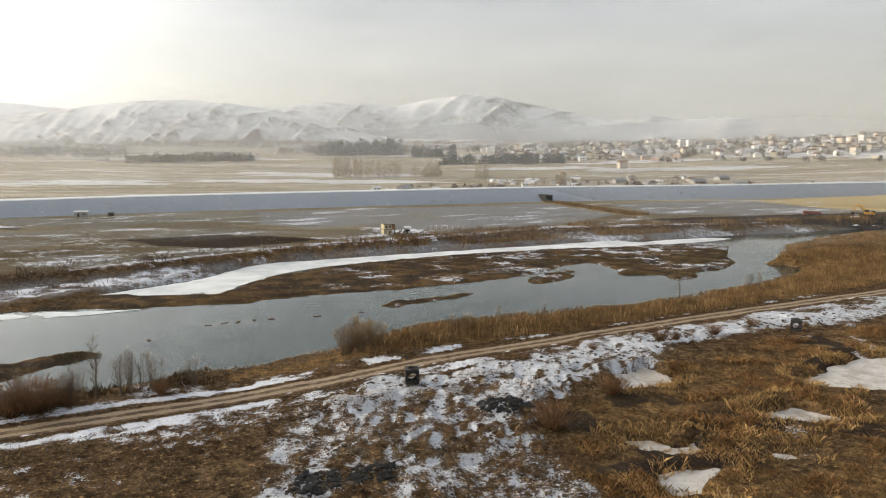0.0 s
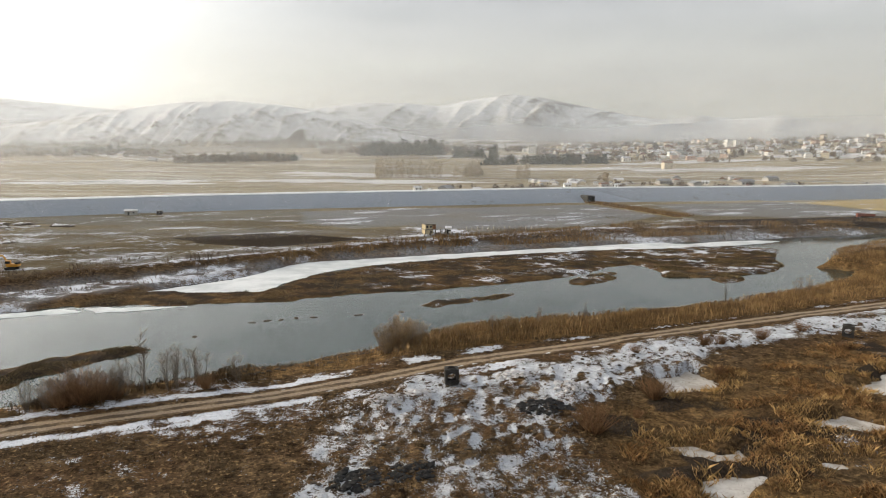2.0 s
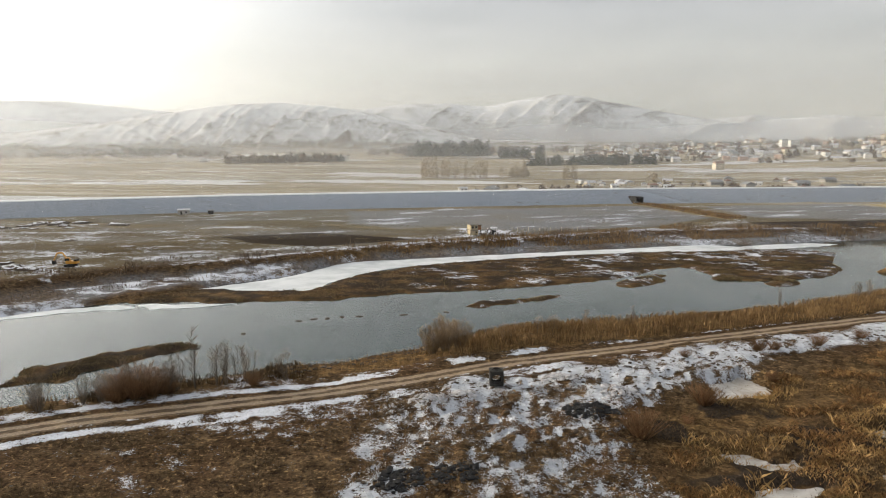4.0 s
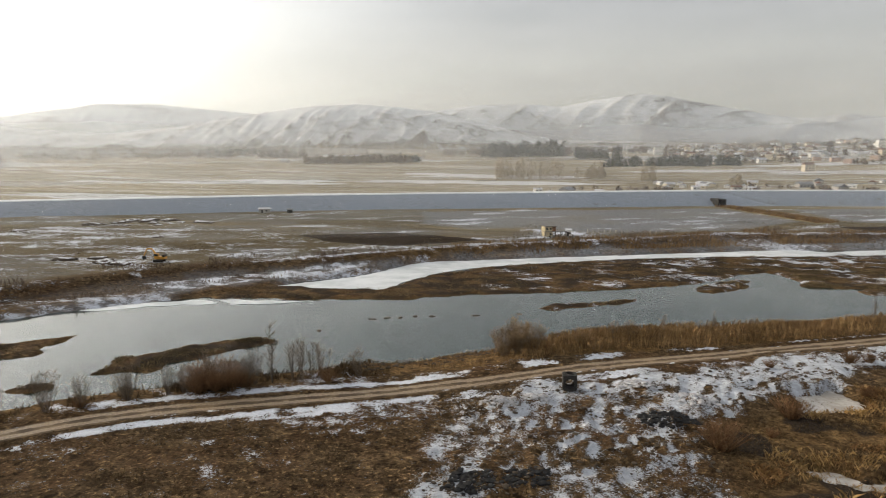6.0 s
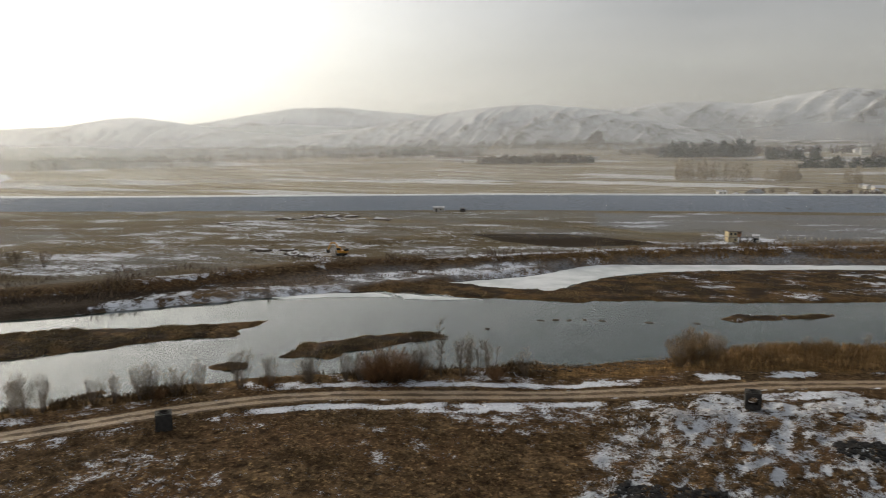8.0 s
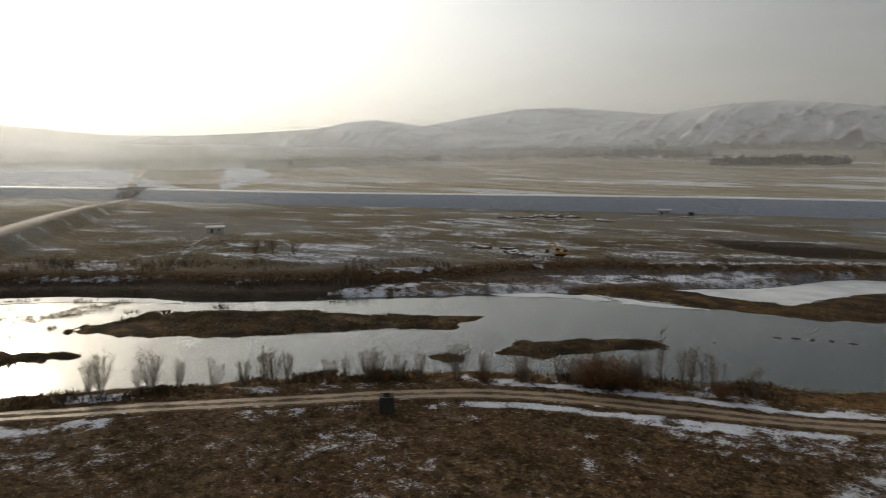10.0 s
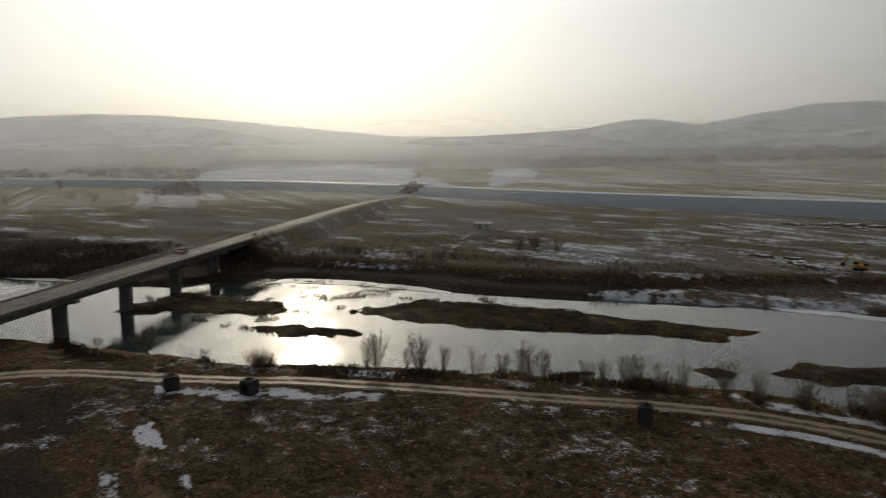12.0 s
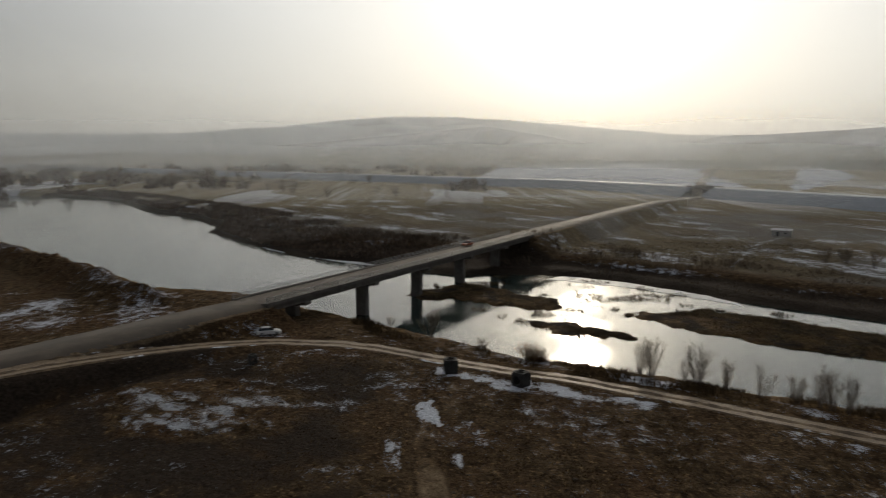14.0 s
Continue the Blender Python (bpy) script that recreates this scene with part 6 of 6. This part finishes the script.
def build_house(wide, deep, tall, wall, roof, flat, label, storeys):
    top = empty("house", pose(0, 0, -300))
    tagged(top, label, "house", "houses of the far town")
    bm = bmesh.new()
    block(bm, Matrix.Translation((0, 0, tall / 2 - 1)), (wide, deep, tall + 2))
    part("wall", bm, wall, top)
    bm = bmesh.new()
    if flat:
        block(bm, Matrix.Translation((0, 0, tall + 0.15)), (wide + 0.5, deep + 0.5, 0.3))
        block(bm, Matrix.Translation((wide * 0.2, 0, tall + 1.2)), (2.6, 2.6, 2.0))
    else:
        e, r = 0.5, deep * 0.27
        loft(bm, [[(x, -deep / 2 - e, tall - 0.12), (x, 0, tall + r), (x, deep / 2 + e, tall - 0.12)] for x in (-wide / 2 - e, wide / 2 + e)])
    part("roof", bm, roof, top)
    if not flat:
        bm = bmesh.new()
        block(bm, Matrix.Translation((wide * 0.25, 0.4, tall + deep * 0.27)), (0.7, 0.7, 1.6))
        part("chimney", bm, ROOFS[0], top)
    for s in range(storeys):
        window_row(top, max(2, int(wide / 3.4)), wide, -deep / 2 - 0.02, 1.6 + s * 2.9)
    return top


houses = [
    build_house(11, 9, 6.0, WALLS[0], ROOFS[0], False, "white two-storey house with a red tiled roof", 2),
    build_house(12, 10, 6.2, WALLS[0], ROOFS[1], False, "white two-storey house with a snowy roof", 2),
    build_house(10, 8, 3.4, WALLS[1], ROOFS[1], False, "low cream house with a snowy roof", 1),
    build_house(14, 9, 3.4, WALLS[2], ROOFS[2], False, "long low grey house with a metal roof", 1),
    build_house(12, 11, 9.0, WALLS[1], ROOFS[0], False, "cream three-storey house with a red roof", 3),
    build_house(13, 11, 6.4, WALLS[3], ROOFS[1], True, "pink flat-roofed two-storey house", 2),
    build_house(16, 12, 14.5, WALLS[0], ROOFS[2], True, "white five-storey apartment block", 5),
    build_house(30, 12, 8.5, WALLS[2], ROOFS[2], True, "long grey three-storey public building", 3),
    build_house(7, 5, 2.8, WALLS[0], ROOFS[1], False, "small white shed with a snowy roof", 1),
    build_house(9, 6, 3.0, WALLS[2], ROOFS[0], False, "small grey barn with a rusty roof", 1),
]
rng = random.Random(4)
standing = set()


def settle(k, az, r, turn):
    x, y = polar(az, r)
    m = foot(x, y, turn, 0.3)
    if k in standing:
        copy_thing(houses[k], m)
    else:
        standing.add(k)
        houses[k].matrix_world = m


def spread(count, az0, az1, r0, r1, kinds, gap=17):
    """Houses at random, no two of them touching."""
    done = []
    tries = 0
    while len(done) < count and tries < count * 30:
        tries += 1
        az, r = rng.uniform(az0, az1), rng.uniform(r0, r1)
        x, y = polar(az, r)
        if all((x - p) ** 2 + (y - q) ** 2 > gap ** 2 for p, q in done):
            done.append((x, y))
            settle(rng.choice(kinds), az, r, -az * 0 + rng.choice((0, 90)) + rng.uniform(-30, 30))


spread(170, -5, -33, 1180, 1850, (0, 0, 1, 1, 2, 3, 4, 4, 5, 3, 2), 22)
spread(26, -22, -33, 1250, 1600, (0, 1, 1, 4), 22)
spread(34, 2, -9, 1420, 1850, (2, 3, 1, 2, 8), 24)
spread(16, -3, -12, 700, 800, (8, 8, 9, 2, 2), 14)
spread(14, -13, -28, 720, 860, (9, 8, 3), 18)
spread(5, 6, -3, 600, 660, (8, 9, 3), 20)
spread(18, 26, 14, 1290, 1450, (2, 3, 9), 24)
spread(14, 34, 26, 1500, 1800, (2, 3), 24)
for az, r, k, turn in ((-19.2, 1500, 6, 5), (-18.6, 1520, 6, 8), (-20.4, 1520, 7, 4), (-12.8, 1650, 7, 10), (-31.0, 1500, 4, 20), (-30.6, 1530, 6, 15), (-14.2, 1020, 4, 10), (-3.8, 1430, 6, 5), (-30.2, 760, 2, 15)):
    settle(k, az, r, turn)


# ---- things on the near plain ----
def build_unfinished_house(m):
    top = empty("unfinished_house", m)
    tagged(top, "unfinished house, brick upper floor on a pale concrete frame", "house")
    brick = plain("orange_hollow_brick", (0.42, 0.20, 0.09), (0.33, 0.16, 0.08), 0.6)
    pale = plain("pale_yellow_render", (0.62, 0.52, 0.33), (0.5, 0.42, 0.27), 1.5)
    for k, (x, y) in enumerate(((-2.8, -3), (2.8, -3), (-2.8, 3), (2.8, 3), (5.8, -3), (8.6, -3), (8.6, 3))):
        bm = bmesh.new()
        block(bm, Matrix.Translation((x, y, 1.35)), (0.4, 0.4, 3.3))
        part("column", bm, M_concrete, top)
    for x, z, w in ((2.9, 2.95, 12.4), (0, 6.0, 6.6)):
        bm = bmesh.new()
        block(bm, Matrix.Translation((x, 0, z)), (w, 7.2, 0.28), 0.03)
        part("floor_slab", bm, M_concrete, top)
    bm = bmesh.new()
    block(bm, Matrix.Translation((-0.6, -2.85, 1.4)), (3.8, 0.25, 2.8))
    block(bm, Matrix.Translation((-2.75, 0, 1.4)), (0.25, 6.0, 2.8))
    part("lower_wall", bm, pale, top, "pale yellow rendered wall")
    for x, y, w, d in ((-0.9, -3.1, 3.9, 0.22), (-2.9, 0, 0.22, 6.2), (2.9, 0, 0.22, 6.2), (0, 3.1, 6, 0.22)):
        bm = bmesh.new()
        block(bm, Matrix.Translation((x, y, 4.5)), (w, d, 2.8))
        part("brick_wall", bm, brick if y >= 0 and x > -1 else pale, top)
    bm = bmesh.new()
    block(bm, Matrix.Translation((2.0, -3.1, 4.0)), (1.6, 0.22, 1.8))
    part("brick_infill", bm, brick, top)
    for x in (-1.8, 0.2):
        bm = bmesh.new()
        block(bm, Matrix.Translation((x, -3.22, 4.6)), (1.0, 0.06, 1.2))
        part("window", bm, M_window, top)
    bm = bmesh.new()
    block(bm, Matrix.Translation((0.3, -2.99, 1.5)), (0.9, 0.06, 1.1))
    part("window", bm, M_window, top)
    return top


build_unfinished_house(foot(-24, 305, 22, 0.1) @ Matrix.Diagonal((0.8, 0.8, 0.74, 1)))


def build_shed(m, wide, deep, tall, wall, roof, label):
    top = empty("shed", m)
    tagged(top, label, "shed")
    bm = bmesh.new()
    block(bm, Matrix.Translation((0, 0, tall / 2 - 0.2)), (wide, deep, tall + 0.4))
    part("wall", bm, wall, top)
    bm = bmesh.new()
    loft(bm, [[(x, -deep / 2 - 0.4, tall - 0.1), (x, -deep / 2 - 0.4, tall + 0.08), (x, deep / 2 + 0.4, tall + 0.5), (x, deep / 2 + 0.4, tall + 0.3)] for x in (-wide / 2 - 0.4, wide / 2 + 0.4)])
    part("roof", bm, roof, top)
    bm = bmesh.new()
    block(bm, Matrix.Translation((-wide * 0.2, -deep / 2 - 0.03, 0.95)), (0.95, 0.08, 1.9))
    part("door", bm, M_dark, top)
    bm = bmesh.new()
    block(bm, Matrix.Translation((wide * 0.2, -deep / 2 - 0.03, 1.4)), (0.9, 0.08, 0.7))
    part("window", bm, M_window, top)


build_shed(foot(-15.5, 307, 5, 0.1), 2.2, 2.2, 2.6, WALLS[0], ROOFS[1], "small white site hut on the snowy yard")
build_shed(foot(-297, 154, 60, 0.1), 7.5, 4.0, 2.6, WALLS[2], ROOFS[1], "low grey field hut with a snowy roof")
build_shed(foot(-198, 384, 25, 0.1), 6.5, 4.5, 2.6, WALLS[2], ROOFS[1], "grey shed with a snow-dusted roof")
build_shed(foot(-183, 387, 20, 0.1), 3.0, 2.5, 2.2, M_dark, ROOFS[2], "small dark hut by the snowy field track")

post_bm = bmesh.new()
block(post_bm, Matrix.Translation((0, 0, 0.7)), (0.14, 0.14, 1.6))
fence = empty("yard_fence", foot(0, 322, 8))
tagged(fence, "row of pale wooden posts beside the unfinished house", "fence")
first = part("post", post_bm, WALLS[1], fence)
first.matrix_basis = pose(-8, 0, 0)
for k in range(13):
    ob = new("post", first.data)
    ob.parent = fence
    ob.matrix_basis = pose(-5.5 + 2.5 * k, 0, 0)


def rock_mesh(seed, flat=0.6, rough=0.35, level=2):
    bm = bmesh.new()
    bmesh.ops.create_icosphere(bm, subdivisions=level, radius=1.0)
    for v in bm.verts:
        n = noise.noise(v.co * 1.3 + Vector((seed * 3.1, 0, 0))) + 0.5 * noise.noise(v.co * 3.1 + Vector((0, seed * 1.7, 0)))
        v.co *= 1 + rough * n
        v.co.z *= flat
    return bm


def heap_material():
    n = Nodes("earth_heap", 0.95, 0, 0.15)
    p = n.place()
    up = n.t.nodes.new("ShaderNodeSeparateXYZ")
    n.put(n.t.nodes.new("ShaderNodeNewGeometry").outputs["Normal"], up.inputs[0])
    c = n.mix(n.ramp(n.noise(p, 0.9, 5), 0.3, 0.7), (0.035, 0.028, 0.021), (0.095, 0.075, 0.055))
    lie = n.math("MULTIPLY_ADD", n.noise(p, 1.6, 4), 0.6, up.outputs[2])
    n.set("Base Color", n.mix(n.ramp(lie, 1.2, 1.32), c, (0.66, 0.68, 0.72)))
    n.set("Normal", n.bump(n.noise(p, 0.5, 5), 0.25))
    return n.m


M_heap = heap_material()
heap_forms = []
for k in range(4):
    ob = part("spoil_mound", rock_mesh(k, 0.42, 0.5, 3), M_heap, None, "", True)
    tagged(ob, "dark earth heap with snow lying on it", "heap", "earth heaps on the far field")
    heap_forms.append(ob)
heaps = [(-246, 300, 6), (-240, 312, 5), (-232, 322, 7), (-224, 328, 6), (-243, 322, 5), (-236, 302, 3.5), (-222, 312, 4), (-215, 306, 3), (-228, 300, 2.5), (-204, 325, 5), (-199, 322, 4.5), (-212, 320, 3),
         (-262, 268, 4), (-252, 264, 3), (-176, 200, 4.5), (-168, 205, 4), (-160, 199, 5), (-153, 196, 4), (-186, 262, 3.5), (236, 372, 4), (226, 366, 3), (215, 364, 3.5)]
for k, (x, y, size) in enumerate(heaps):
    m = foot(x, y, k * 53, 0.2)
    ob = heap_forms[k] if k < 4 else copy_thing(heap_forms[k % 4], m)
    ob.matrix_basis = m
    ob.scale = (size, size * 0.7, size * 0.55)


def scattered(name, ring, count, lo, hi, material, label, category, squash=0.6):
    """Loose lumps joined into one mesh."""
    x, y, z = sown(ring, count, lambda x, y, g: (g[3] < 0.3) & (g[1] < -1))
    co, faces = [], []
    base = [rock_mesh(40 + k, squash, 0.5, 1) for k in range(3)]
    forms = [(np.array([v.co[:] for v in b.verts]), [[v.index for v in f.verts] for f in b.faces]) for b in base]
    for b in base:
        b.free()
    at = 0
    for k in range(len(x)):
        v, f = forms[k % 3]
        s = lo + (hi - lo) * RNG.rand() ** 2.5
        a = RNG.rand() * 6.28
        rot = np.array([[math.cos(a), -math.sin(a), 0], [math.sin(a), math.cos(a), 0], [0, 0, 1]])
        co.append(v @ rot.T * s * np.array([1, 0.7 + 0.5 * RNG.rand(), 0.8]) + [x[k], y[k], z[k] + 0.1 * s])
        faces += [[i + at for i in g] for g in f]
        at += len(v)
    ob = mesh_part(name, np.concatenate(co), faces, material)
    return tagged(ob, label, category, kind="stuff")


M_clod = plain("earth_clods", (0.06, 0.045, 0.032), (0.11, 0.085, 0.06), 0.6, 0.95)
M_black = plain("black_broken_slag", (0.022, 0.022, 0.024), (0.050, 0.049, 0.047), 0.5, 0.92, spec=0.08)
scattered("dark_rubble", [(-16.5, 69.5), (-16, 73.5), (-12, 74.5), (-11, 71), (-13, 69)], 190, 0.12, 0.55, M_black, "heap of broken black slabs on the waste ground", "rubble")
scattered("dark_rubble", [(-10.5, 72), (-10, 75.5), (-5.5, 75.8), (-5, 72.5), (-8, 71.3)], 190, 0.12, 0.55, M_black, "heap of broken black slabs on the waste ground", "rubble")
scattered("dark_rubble", [(4.5, 92.5), (5.5, 96.5), (11, 97), (13, 94), (8.5, 91.5)], 260, 0.12, 0.55, M_black, "heap of broken black slabs on the waste ground", "rubble")
M_chunk = plain("frosted_rubble", (0.60, 0.60, 0.62), (0.36, 0.34, 0.32), 0.5, 0.9)
for ring in ([(-16.5, 93), (-16, 96.5), (-12, 96.8), (-11.5, 93.5), (-14, 92.3)], [(-11, 96.8), (-10.5, 99.5), (-7.6, 99.5), (-7.4, 97)],
             [(10.5, 98.8), (11, 103), (16, 103), (16.5, 99.5)], [(2, 104), (2.6, 107.6), (7.4, 107.8), (7.6, 104.4)]):
    scattered("snowy_rubble", ring, 150, 0.12, 0.5, M_chunk, "heap of rubble and clods whitened by snow", "rubble")
scattered("rubble", mound, 1700, 0.07, 0.42, M_clod, "loose stones and earth clods in trampled snow", "rubble")
scattered("bank_stones", [(-46, 110), (-30, 128), (-18, 140), (-14, 136), (-28, 118), (-40, 106)], 260, 0.1, 0.6, M_clod, "stones and clods at the foot of the bank", "rubble")
scattered("field_stones", [(-110, -50), (-120, 0), (-95, 40), (-50, 80), (-25, 95), (-20, 60), (-60, 0)], 500, 0.06, 0.28, M_clod, "loose stones and clods in the grass", "stones")
x0 = [(-53, 155), (-50, 157), (-47, 158), (-44, 160), (-40, 161), (-30, 164), (-66, 130), (-61, 142), (-20, 168)]
for k, (x, y) in enumerate(x0):
    ob = part("river_stone", rock_mesh(60 + k, 0.5, 0.5, 2), M_clod, None, "", True)
    ob.matrix_world = pose(x * 1.02, y * 1.02, W - 0.1, 0, 0, k * 40) @ Matrix.Diagonal((1.1, 0.6, 0.55, 1))
    tagged(ob, "dark stone with dead weed standing in the water", "stone", "stones in the river")
